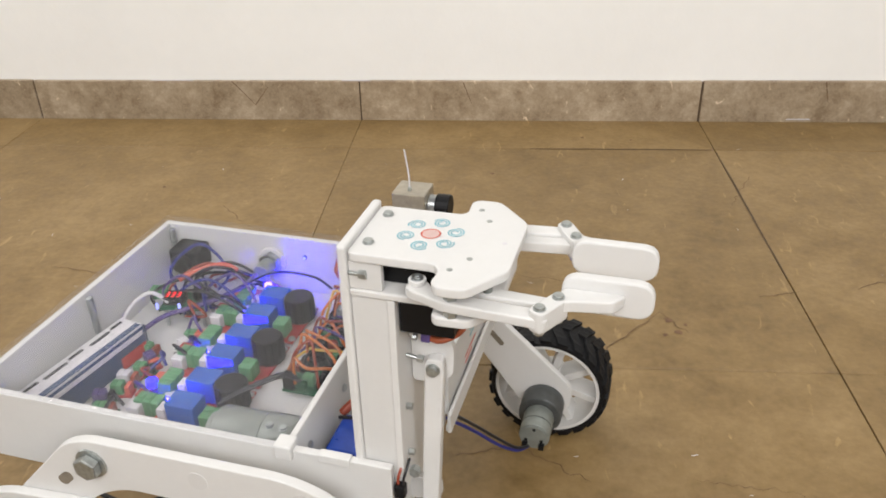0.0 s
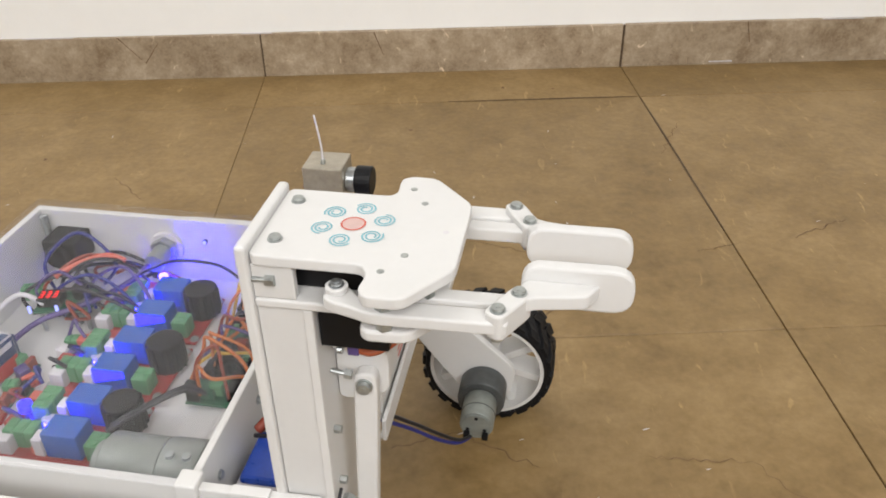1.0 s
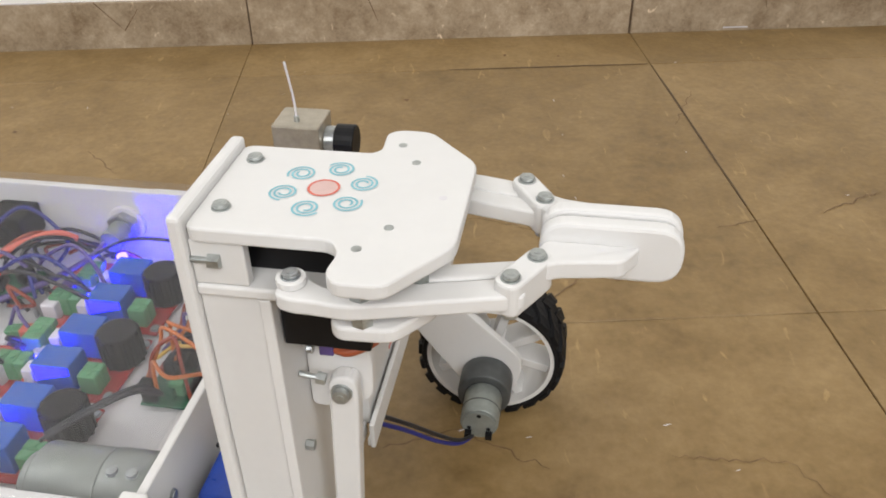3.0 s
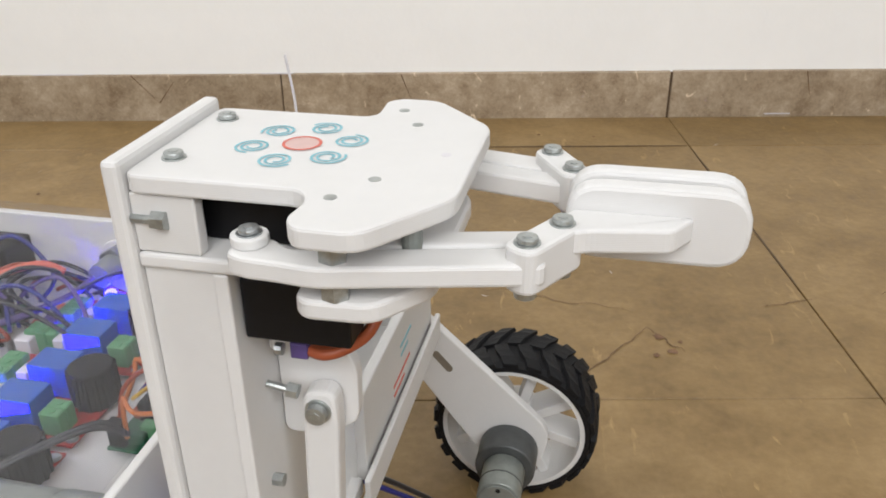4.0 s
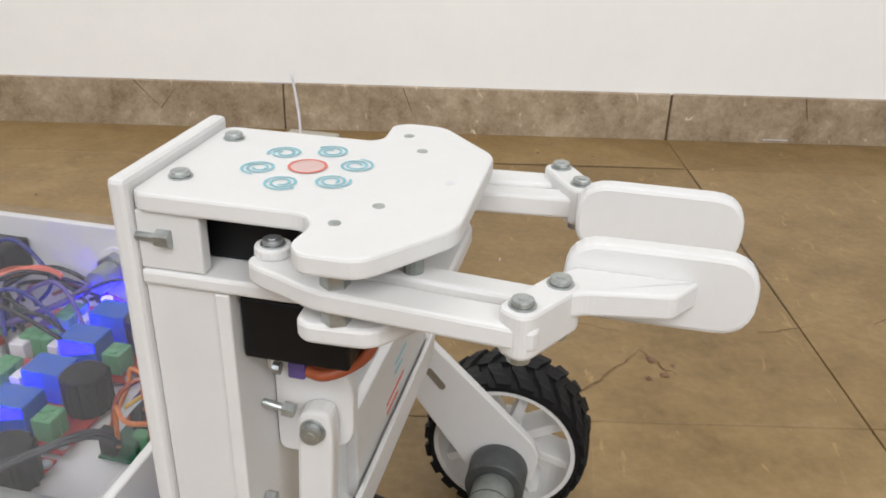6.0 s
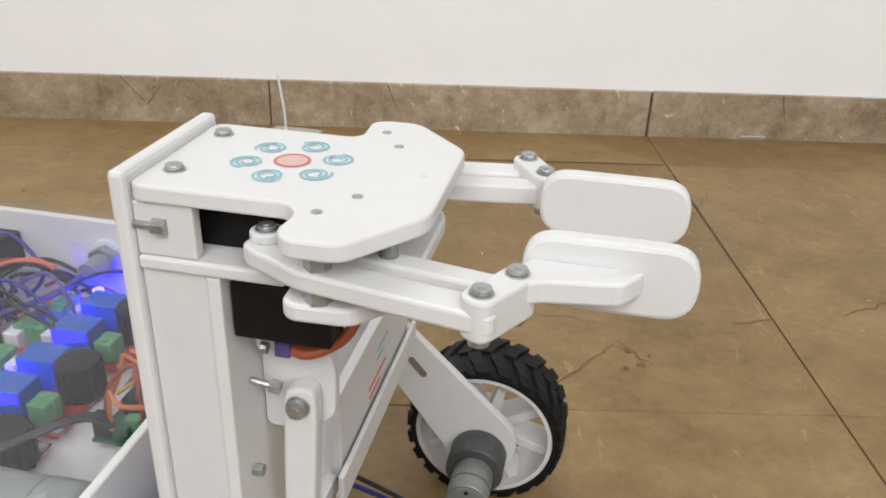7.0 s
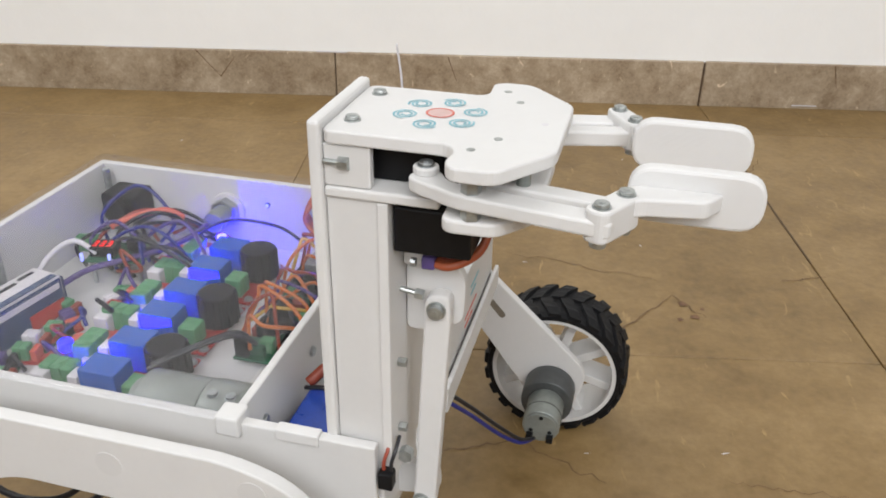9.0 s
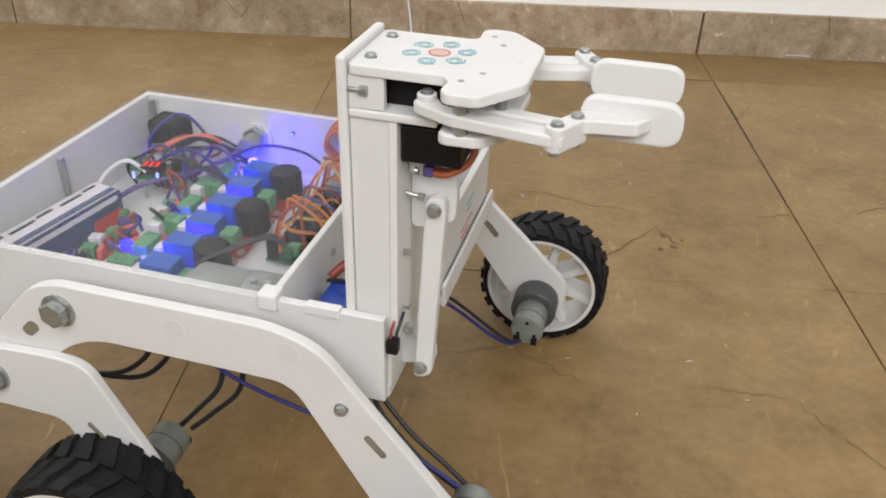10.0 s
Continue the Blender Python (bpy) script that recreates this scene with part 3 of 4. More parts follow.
# bracket under the servo, with the lifting link
br = part("servo_bracket", box(B(), 0.0130, 0.0345, -0.0540, -0.0200, 0.2800, 0.2915, 0.0012), M_WHITE, rover)
part("cable_plug", box(B(), 0.0215, 0.0265, -0.0590, -0.0545, 0.2820, 0.2870, 0.0006), M_VIOLET, sv, "dark violet cable plug")
LUG = [(0.0128, 0.2840), (0.0128, 0.2480), (0.0200, 0.2480), (0.0360, 0.2540), (0.0365, 0.2740), (0.0320, 0.2815), (0.0220, 0.2840)]
part("lug", prism(B(), rounded(LUG, 0.005, 5), "y", -0.0488, -0.0440, 0.0006), M_WHITE2, rover)
link = part("link_bar", prism(B(), rounded([(0.0222, 0.2690), (0.0320, 0.2700), (0.0325, 0.2600), (0.0270, 0.1570), (0.0165, 0.1540), (0.0175, 0.1650)], 0.005, 5), "y", -0.0560, -0.0492, 0.0012), M_WHITE2, rover)
screw(0.0268, -0.0560, 0.2630, M4, link, NEAR)
screw(0.0210, -0.0560, 0.1625, M4, link, NEAR)
b = B()
cyl(b, (0.0130, -0.0575, 0.2715), (0.0190, -0.0575, 0.2705), 0.0011, 10)
cyl(b, (0.0190, -0.0575, 0.2705), (0.0222, -0.0575, 0.2700), 0.0022, 6)
part("side_bolt", b, M_DARKSTEEL, link)
for x, z in ((0.0127, 0.2390), (0.0127, 0.2060)):
    b = B()
    cyl(b, (x, -0.0600, z), (x + 0.0032, -0.0600, z), 0.0020, 6)
    part("column_nut", b, M_DARKSTEEL, rover)
part("screw", cyl(B(), (0.0175, -0.0585, 0.2845), (0.0195, -0.0585, 0.2845), 0.0018, 10), M_ZINC, rover)
crank = part("crank", prism(B(), rounded([(0.0080, 0.1760), (0.0270, 0.1750), (0.0275, 0.1610), (0.0080, 0.1570), (-0.0200, 0.1580), (-0.0200, 0.1700)], 0.005, 5), "y", -0.0488, -0.0440, 0.0006), M_WHITE, rover)
b = B()
box(b, 0.0080, 0.0142, -0.0762, -0.0702, 0.1845, 0.1930, 0.0008)
pl = part("wire_plug", b, M_BLACK, rover)
for dx in (0.0108, 0.0140):
    b = B()
    tube(b, [(dx - 0.001, -0.073, 0.1930), (dx - 0.001, -0.0725, 0.197), (dx, -0.070, 0.2015), (dx, -0.064, 0.2045)], 0.0008)
    part("plug_wire", b, M_BROWN if dx < 0.012 else M_WIRE, pl)
part("link_nut", cyl(B(), (0.0150, -0.0610, 0.1905), (0.0150, -0.0570, 0.1905), 0.0034, 6), M_DARKSTEEL, rover)

# jaws: each pair of bars swings about its screw, the finger stays parallel
CN = (0.0440, -0.0802)
DB = (0.0066, 0.0113)
ARM = 0.0418


def jaw(s):
    """Bars and finger of one jaw in its own axes; s = 1 for the jaw on the rover's right, -1 mirrored."""
    def m(pts):
        return [(x, s * y) for x, y in pts]
    outer = part("outer_bar", prism(B(), rounded(m([(-0.0245, 0.0035), (-0.0225, 0.0115), (-0.0155, 0.0115), (-0.010, 0.0050), (0.046, 0.0050), (0.046, -0.0042), (-0.004, -0.0045), (-0.014, -0.001), (-0.020, 0.0005)]), 0.003, 4), "z", 0.3203, 0.3256, 0.0009), M_WHITE2, rover)
    b = B()
    cyl(b, (-0.0195, s * 0.0080, 0.3256), (-0.0195, s * 0.0080, 0.3282), 0.0044, 20, 0.0005)
    part("boss", b, M_WHITE2, outer)
    screw(-0.0195, s * 0.0080, 0.3282, M3, outer)
    b = B()
    cyl(b, (0, 0, 0.3256), (0, 0, 0.3324), 0.0034, 6)
    cyl(b, (0, 0, 0.3163), (0, 0, 0.3203), 0.0034, 6)
    part("pivot", b, M_DARKSTEEL, outer)
    inner = part("inner_bar", prism(B(), rounded(m([(-0.004, 0.0036), (0.045, 0.0036), (0.045, -0.0036), (-0.004, -0.0036)]), 0.003, 4), "z", 0.3197, 0.3258, 0.0009), M_WHITE2, rover)
    b = B()
    cyl(b, (0, 0, 0.3258), (0, 0, 0.3323), 0.0026, 16)
    cyl(b, (0, 0, 0.3163), (0, 0, 0.3197), 0.0026, 16)
    part("pivot", b, M_ZINC, inner)
    # finger, about the outer bar's end
    along = Vector(DB).normalized()
    across = Vector((-along.y, along.x)) * 0.0042
    tip, heel = Vector(DB) + along * 0.0042, -along * 0.0042
    f = prism(B(), rounded(m([tuple(heel - across), tuple(tip - across), tuple(tip + across), tuple(heel + across)]), 0.0042, 6), "z", 0.3182, 0.3290, 0.0009)
    prism(f, rounded(m([(0.0042, 0.0120), (0.0090, 0.0075), (0.0125, 0.0095), (0.0310, 0.0125), (0.0362, 0.0206), (0.0085, 0.0206)]), 0.0018, 3), "z", 0.3228, 0.32885, 0.0008)
    fin = part("finger", f, M_WHITE2, rover)
    pad = rounded([(0.0065, 0.3160), (0.0488, 0.3160), (0.0488, 0.3350), (0.0065, 0.3350)], 0.0088, 6)
    b = B()
    prism(b, pad, "y", min(s * 0.0207, s * 0.0262), max(s * 0.0207, s * 0.0262), 0.0012)
    part("pad", b, M_WHITE2, fin, "rounded white gripping pad")
    screw(0, 0, 0.3290, M3D, fin)
    screw(DB[0], s * DB[1], 0.3290, M3D, fin)
    for x, y in ((0, 0), (DB[0], s * DB[1])):
        b = B()
        cyl(b, (x, y, 0.3160), (x, y, 0.3182), 0.0026, 12)
        part("nut", b, M_DARKSTEEL, fin)
    return outer, inner, fin


JAWS = [(1, *jaw(1)), (-1, *jaw(-1))]
# degrees that the bars swing inwards, for the two jaws
SWING = [(0, -4.5, -5.0), (0.5, -2.5, -5.0), (1.0, 0.5, 0.0), (1.5, 6.5, 6.0), (2.2, 11.0, 10.0), (3.3, 14.0, 13.0), (4.0, 12.5, 12.0), (4.5, 9.5, 10.5), (5.0, 4.5, 5.5), (5.5, -0.5, 0.0), (6.2, -7.5, -6.5), (7.0, -11.0, -9.5), (8.0, -12.0, -12.0), (9.0, -9.5, -14.5), (10.0, -9.5, -16.5)]

# ---- camera module on the far side of the head ----
cm = thing("video_camera_module", ROVER @ pose(-0.026, 0.080, ZR - 0.004), "small brass-cased camera module with a black lens and wire antenna", "camera")
part("post", box(B(), -0.006, 0.004, -0.004, 0.004, -0.0002, 0.072, 0.0008), M_WHITE, cm)
part("casing", box(B(), -0.0115, 0.0110, -0.0105, 0.0105, 0.072, 0.0985, 0.0008), M_BRASS, cm, "dull metal casing")
part("lens_mount", cyl(B(), (0.0111, 0, 0.0875), (0.0160, 0, 0.0875), 0.0070, 22, 0.0006), M_ZINC, cm)
part("lens_barrel", cyl(B(), (0.0161, 0, 0.0875), (0.0255, 0, 0.0875), 0.0082, 24, 0.0008), M_BLACK, cm, "ribbed black lens barrel")
part("antenna", tube(B(), [(-0.001, -0.004, 0.0985), (-0.0013, -0.004, 0.110), (-0.0036, -0.004, 0.127)], 0.00055), M_PALE, cm, "bare wire antenna", True)
part("antenna_base", cyl(B(), (-0.001, -0.004, 0.0985), (-0.001, -0.004, 0.1010), 0.0013, 10), M_DARKSTEEL, cm)
part("shelf", box(B(), -0.0340, 0.012, -0.010, 0.010, -0.0045, -0.0004, 0.0006), M_WHITE, cm)

# ---- electronics in the tub ----
ZB = ZF + 0.0048


def at(x, y, z=0.0, rz=0.0):
    return ROVER @ pose(x, y, ZB + z, 0, 0, rz)


def terminal(bm, x, y, z, n, along="y", k0=1.0):
    """A row of n screw clamps."""
    for k in range(n):
        d = 0.005 * k0 * (k - (n - 1) / 2)
        dx, dy = (0, d) if along == "y" else (d, 0)
        hx, hy = (0.0042 * k0, 0.0024 * k0) if along == "y" else (0.0024 * k0, 0.0042 * k0)
        box(bm, x + dx - hx, x + dx + hx, y + dy - hy, y + dy + hy, z, z + 0.0100 * k0, 0.0006, 1)
        cyl(bm, (x + dx, y + dy, z + 0.0100 * k0), (x + dx, y + dy, z + 0.0104 * k0), 0.0017 * k0, 8)
    return bm


rnd = random.Random(5)


def relay_board(x, y):
    """A red board with two relays, screw terminals and lamps."""
    o = thing("relay_board", at(x, y, 0.0005), "red relay board with two blue relays and green screw terminals", "circuit board", "relay boards in the tub")
    part("board", box(B(), -0.042, 0.034, -0.0255, 0.0255, 0.002, 0.0036, 0.0003, 1), M_RED, o)
    for sx in (-0.039, 0.0315):
        for sy in (-0.021, 0.021):
            part("spacer", cyl(B(), (sx, sy, 0), (sx, sy, 0.002), 0.002, 8), M_PALE, o)
            screw(sx, sy, 0.0036, M3, o)
    for sy in (-0.0130, 0.0135):
        part("relay", box(B(), -0.008, 0.0135, sy - 0.0082, sy + 0.0082, 0.0036, 0.0215, 0.0008), M_BLUE, o, "blue relay block")
        b = B()
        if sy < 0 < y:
            # emissive patch paints the blue lamplight on the relay's near face
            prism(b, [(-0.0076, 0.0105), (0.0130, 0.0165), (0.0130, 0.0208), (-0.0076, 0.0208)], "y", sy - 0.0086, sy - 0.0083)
            part("lamplight_patch", b, M_LEDSOFT, o, "glowing patch standing for blue lamplight on the relay")
        else:
            b.free()
        if sy < 0:
            part("terminal_block", terminal(B(), 0.0215, sy - 0.0020, 0.0036, 2, "y", 1.25), M_GREEN, o, "green screw terminal")
        b = B()
        box(b, -0.0150, -0.0090, sy - 0.0085, sy + 0.0005, 0.0036, 0.0160, 0.0005)
        part("connector", b, M_PALE, o)
        for k in range(3):
            b = B()
            cyl(b, (-0.0165, sy - 0.006 + 0.005 * k, 0.0036), (-0.0165, sy - 0.006 + 0.005 * k, 0.0075), 0.0018, 10)
            part("capacitor", b, M_BLACK if k else M_ROSERIM, o)
    part("terminal_block", terminal(B(), -0.0245, 0.012, 0.0036, 3, "y", 1.3), M_GREEN, o)
    part("terminal_block", terminal(B(), -0.0255, -0.012, 0.0036, 3, "x", 1.3), M_GREEN, o)
    for k, (cx, cy, mt) in enumerate(((-0.0185, 0.001, M_PALE), (-0.0340, 0.004, M_VIOLET), (-0.0330, -0.019, M_PALE), (-0.0365, 0.018, M_ROSERIM), (-0.0180, 0.022, M_RED), (-0.0350, -0.006, M_RED))):
        b = B()
        box(b, cx - 0.0045, cx + 0.0045, cy - 0.004, cy + 0.004, 0.0030, 0.0105 + 0.002 * (k % 3), 0.0006, 1)
        part("socket", b, mt, o)
    b = B()
    cyl(b, (-0.0185, -0.006, 0.0036), (-0.0185, -0.006, 0.0105), 0.0024, 10)
    part("lamp", b, M_LEDBLUE, o, "lit blue lamp")
    if y < 0:
        part("blue_lens", cyl(B(), (-0.0340, 0.0040, 0.0120), (-0.0340, 0.0040, 0.0175), 0.0040, 16, 0.0008), M_LEDSOFT, o, "round lit blue lens")
    # dark wound inductor beside the relays
    b = B()
    cyl(b, (0.0262, 0.0080, 0.0036), (0.0262, 0.0080, 0.0245), 0.0108, 20, 0.0012)
    hs = part("heat_sink", b, M_BLACK, o, "black ribbed cylinder")
    for k in range(14):
        ca, sa = math.cos(2 * math.pi * k / 14), math.sin(2 * math.pi * k / 14)
        part("rib", cyl(B(), (0.0262 + 0.0108 * ca, 0.0080 + 0.0108 * sa, 0.0045), (0.0262 + 0.0108 * ca, 0.0080 + 0.0108 * sa, 0.0230), 0.0012, 6), M_BLACK, hs)
    return o


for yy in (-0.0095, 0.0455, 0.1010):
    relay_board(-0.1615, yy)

# battery pack
bt = thing("battery_pack", at(-0.2500, -0.0030, 0.0, -9), "white and dark blue battery pack with a red end", "battery")
part("cell_block", box(B(), -0.0110, 0.0110, -0.0530, 0.0480, 0, 0.0275, 0.0022), M_PALE, bt)
part("wrap", box(B(), 0.0112, 0.0118, -0.0510, 0.0460, 0.0020, 0.0262, 0.0002), M_BATT, bt, "dark blue printed wrap")
part("band", box(B(), 0.0119, 0.0122, -0.0500, 0.0440, 0.0200, 0.0238), M_PALE, bt)
part("end_wrap", box(B(), 0.0119, 0.0123, 0.0200, 0.0450, 0.0030, 0.0130), M_BATTRED, bt, "red end of the wrap")
part("top_wrap", box(B(), 0.0060, 0.0108, -0.0500, 0.0450, 0.0275, 0.0279), M_BATT, bt)
part("end_face", box(B(), -0.0100, 0.0105, 0.0482, 0.0490, 0.0030, 0.0250), M_BATT, bt)
for k, (y0, y1) in enumerate(((-0.048, -0.036), (-0.032, -0.012), (-0.009, 0.004), (0.010, 0.028), (0.031, 0.042))):
    part("lettering_bar", box(B(), -0.0065 + 0.0015 * (k % 2), -0.0040 + 0.0015 * (k % 2), y0, y1, 0.0275, 0.0279), M_WIRE, bt)

# regulator with a red display
rg = thing("voltage_regulator", at(-0.2320, 0.0900, 0.0, 12), "small regulator board with a lit red number display", "circuit board")
part("board", box(B(), -0.012, 0.026, -0.013, 0.013, 0.016, 0.0176, 0.0003, 1), M_PCB, rg)
part("display", box(B(), -0.010, 0.006, -0.008, 0.004, 0.0176, 0.0245, 0.0005), M_BLACK, rg)
for k in range(3):
    b = B()
    for v in (-0.0055, -0.0025, 0.0005):
        box(b, -0.0082 + 0.0045 * k, -0.0060 + 0.0045 * k, v - 0.0004, v + 0.0004, 0.0246, 0.0249)
    box(b, -0.0064 + 0.0045 * k, -0.0058 + 0.0045 * k, -0.0055, 0.0005, 0.0246, 0.0249)
    part("digit", b, M_LEDRED, rg, "lit red digit")
part("terminal_block", terminal(B(), -0.020, 0.012, 0.012, 3, "x"), M_GREEN, rg)
part("coil", cyl(B(), (0.016, 0.004, 0.0176), (0.016, 0.004, 0.026), 0.0055, 16, 0.0008), M_BLACK, rg)
for k in range(4):
    part("pillar", cyl(B(), (-0.008 + 0.03 * (k % 2), -0.010 + 0.02 * (k // 2), 0), (-0.008 + 0.03 * (k % 2), -0.010 + 0.02 * (k // 2), 0.016), 0.0016, 8), M_ZINC, rg)
for k in range(2):
    b = B()
    cyl(b, (-0.013 + 0.018 * k, -0.013, 0.0176), (-0.013 + 0.018 * k, -0.013, 0.0225), 0.0011, 10)
    part("lamp", b, M_LEDWHITE, rg)

# power socket and knob on the far wall
sk = thing("power_switch", at(-0.250, YF - 0.019, 0.018), "black round switch on the inside of the wall", "switch")
part("body", box(B(), -0.013, 0.013, -0.010, 0.0138, 0.0, 0.0200, 0.002), M_BLACK, sk)
part("cap", cyl(B(), (0, -0.0101, 0.010), (0, -0.016, 0.010), 0.0085, 18, 0.001), M_BLACK, sk)
kn = thing("round_connector", at(-0.178, YF - 0.0052, 0.027), "round metal connector screwed through the wall", "connector")
for r, d0, d1, mt, nm in ((0.0125, 0, 0.003, M_PALE, "flange"), (0.0105, 0.003, 0.009, M_ZINC, "nut"), (0.0072, 0.009, 0.024, M_MOTOR, "plug")):
    part(nm, cyl(B(), (0, -d0, 0), (0, -d1, 0), r, 24 if nm != "nut" else 6, 0.0006), mt, kn)
ld = thing("wall_lamp", at(-0.148, YF - 0.0052, 0.034), "tiny lit blue-white lamp in the wall", "lamp")
part("bulb", cyl(B(), (0, 0, 0), (0, -0.003, 0), 0.0012, 12), M_LEDWHITE, ld)
part("bezel", cyl(B(), (0, 0, 0), (0, -0.0015, 0), 0.0019, 12), M_NAVY, ld)
# added light source that throws the blue tint on the far wall
bl = thing("blue_tint_lamp", at(-0.172, 0.128, 0.0), "added blue lamp on a short stem, tints the wall", "lamp")
part("bulb", cyl(B(), (0, 0, 0.012), (0, 0, 0.019), 0.0032, 12), M_LEDBLUE, bl)
part("stem", cyl(B(), (0, 0, 0), (0, 0, 0.012), 0.0012, 8), M_PALE, bl)

# second added source, carries the blue tint to the tub's front end
b2l = thing("blue_tint_lamp", at(-0.078, 0.128, 0.0), "added blue lamp, tints the tub by the controller board", "lamp")
part("bulb", cyl(B(), (0, 0, 0.018), (0, 0, 0.024), 0.0026, 12), M_LEDBLUE, b2l)
part("stem", cyl(B(), (0, 0, 0), (0, 0, 0.018), 0.0012, 8), M_PALE, b2l)

# controller board with plug wires, lying between the relays and the divider
cb = thing("controller_board", at(-0.0900, 0.0700), "green controller board crowded with orange and yellow jumper wires", "circuit board")
part("board", box(B(), -0.021, 0.024, -0.048, 0.058, 0.003, 0.0046, 0.0003, 1), M_PCB, cb)
for sy in (-0.040, 0.050):
    part("spacer", cyl(B(), (0, sy, 0), (0, sy, 0.003), 0.003, 8), M_PALE, cb)
for k in range(6):
    b = B()
    y0 = -0.044 + 0.016 * k
    box(b, -0.016, -0.004, y0, y0 + 0.010, 0.0046, 0.0046 + 0.006 + 0.004 * (k % 3), 0.0006)
    part("chip", b, M_BLACK if k % 3 else M_PCB, cb)
    b = B()
    box(b, 0.004, 0.010, y0, y0 + 0.012, 0.0046, 0.0130, 0.0005)
    part("pin_header", b, M_BLACK, cb)
b = B()
box(b, -0.010, 0.010, 0.030, 0.052, 0.012, 0.024, 0.001)
part("driver", b, M_DARKSTEEL, cb)
b = B()
for k in range(9):
    box(b, 0.0125, 0.0215, -0.040 + 0.008 * k, -0.037 + 0.008 * k, 0.0046, 0.022, 0.0003, 1)
part("heat_sink", b, M_BLACK, cb, "finned black heat sink")
for k in range(17):
    y0 = -0.046 + 0.0055 * k + rnd.uniform(-0.001, 0.001)
    h = rnd.uniform(0.018, 0.046)
    x1 = rnd.uniform(0.006, 0.028)
    b = B()
    tube(b, [(-0.016 + rnd.uniform(-0.008, 0.006), y0, 0.010), (-0.010, y0 + rnd.uniform(-0.004, 0.004), h * 0.8), (0.001 + rnd.uniform(-0.010, 0.008), y0 + rnd.uniform(-0.016, 0.016), h), (x1 * 0.8, y0 + rnd.uniform(-0.006, 0.006), h * 0.75), (x1, y0 + rnd.uniform(-0.014, 0.014), 0.012)], 0.0011, 6, 5)
    part("jumper_wire", b, (M_ORANGE, M_BROWN, M_ORANGE, M_WIRE, M_ORANGE, M_YELLOW, M_VIOLET)[k % 7], cb, "", True)

for k in range(14):
    u, v = -0.016 + 0.0115 * (k % 3) + rnd.uniform(-0.002, 0.002), -0.044 + 0.0067 * k
    hh = rnd.uniform(0.010, 0.020)
    part("header", box(B(), u - 0.004, u + 0.004, v - 0.003, v + 0.003, 0.0045, hh, 0.0005, 1), (M_BLACK, M_GREEN, M_BLACK, M_BROWN)[k % 4], cb)

# small modules scattered between battery and relays
for k in range(11):
    u, v = -0.226 + rnd.uniform(-0.006, 0.010), -0.052 + 0.0115 * k
    if k > 8:
        u = -0.205
    md = thing("terminal_strip", at(u, v, 0.0, rnd.uniform(-35, 35)), "small green screw terminal strip on a scrap of board", "terminal", "small modules in the tub")
    part("board", box(B(), -0.0085, 0.0085, -0.0048, 0.0048, 0, 0.0016, 0.0002, 1), (M_PCB, M_RED, M_PCB)[k % 3], md)
    part("block", terminal(B(), -0.002, 0.0, 0.0016, 2, "x", 0.9), (M_GREEN, M_PALE, M_GREEN, M_VIOLET)[k % 4], md)
    part("pin_header", box(B(), 0.0040, 0.0075, -0.0040, 0.0040, 0.0016, 0.0090, 0.0004, 1), (M_BLACK, M_ROSERIM, M_BROWN)[k % 3], md)

# orange coil of wire against the far wall
oc = thing("wire_bundle", at(-0.106, YF - 0.018) @ Matrix.Scale(1.2, 4), "tied bundle of orange-brown servo wires", "cable")
for k in range(5):
    r = 0.0075 + 0.0007 * k
    part("wire", tube(B(), [(0.0, 0.002 * k - 0.004, 0.002), (0.001, 0.002 * k - 0.004, 0.020), (r * 0.8, 0.002 * k - 0.004, 0.030), (0.002, 0.002 * k - 0.004, 0.030 + 1.5 * r), (-r * 0.8, 0.002 * k - 0.004, 0.031), (-0.001, 0.002 * k - 0.003, 0.020), (0.012 + 0.002 * k, -0.010, 0.010)], 0.0013, 6), M_BROWN if k % 2 else M_ORANGE, oc, "", True)

# drive motor lying along the near wall
dm = thing("lift_motor", at(-0.0930, -0.0440, 0.0022), "large bare grey metal gear motor lying by the wall", "motor")
for a, bb, r, mt, nm in ((-0.026, 0.006, 0.0190, M_MOTOR, "can"), (0.0062, 0.0275, 0.0196, M_GEAR, "gearbox"), (0.0277, 0.0335, 0.006, M_ZINC, "shaft"), (-0.032, -0.0262, 0.0140, M_MOTOR, "end_cap")):
    o = part(nm, cyl(B(), (a, 0, 0.0175), (bb, 0, 0.0175), r, 32, 0.001), M_MOTOR if nm == "gearbox" else mt, dm, "", True)
    for p in o.data.polygons:
        p.use_smooth = len(p.vertices) == 4
for k in range(2):
    screw(0.012 + 0.009 * k, -0.004, 0.0362, M3, dm)

# blue lift servo in front of the divider
ls = thing("lift_servo", at(-0.0400, -0.0250), "blue servo motor with silver trim in the front bay", "servo")
part("case", box(B(), -0.0092, 0.0162, -0.0182, 0.0162, 0, 0.0225, 0.0022), M_SERVOBLUE, ls)
part("trim", box(B(), -0.0110, 0.0180, -0.0200, 0.0180, 0.0135, 0.0185, 0.0018), M_PALE, ls)
part("cable", tube(B(), [(-0.010, 0.014, 0.024), (0.0, 0.022, 0.032), (0.014, 0.021, 0.033), (0.024, 0.012, 0.030)], 0.0030), M_BROWN, ls, "red-brown cable", True)
part("cable", tube(B(), [(-0.010, 0.010, 0.024), (0.004, 0.006, 0.029), (0.016, 0.004, 0.027)], 0.0012), M_WIRE, ls, "", True)


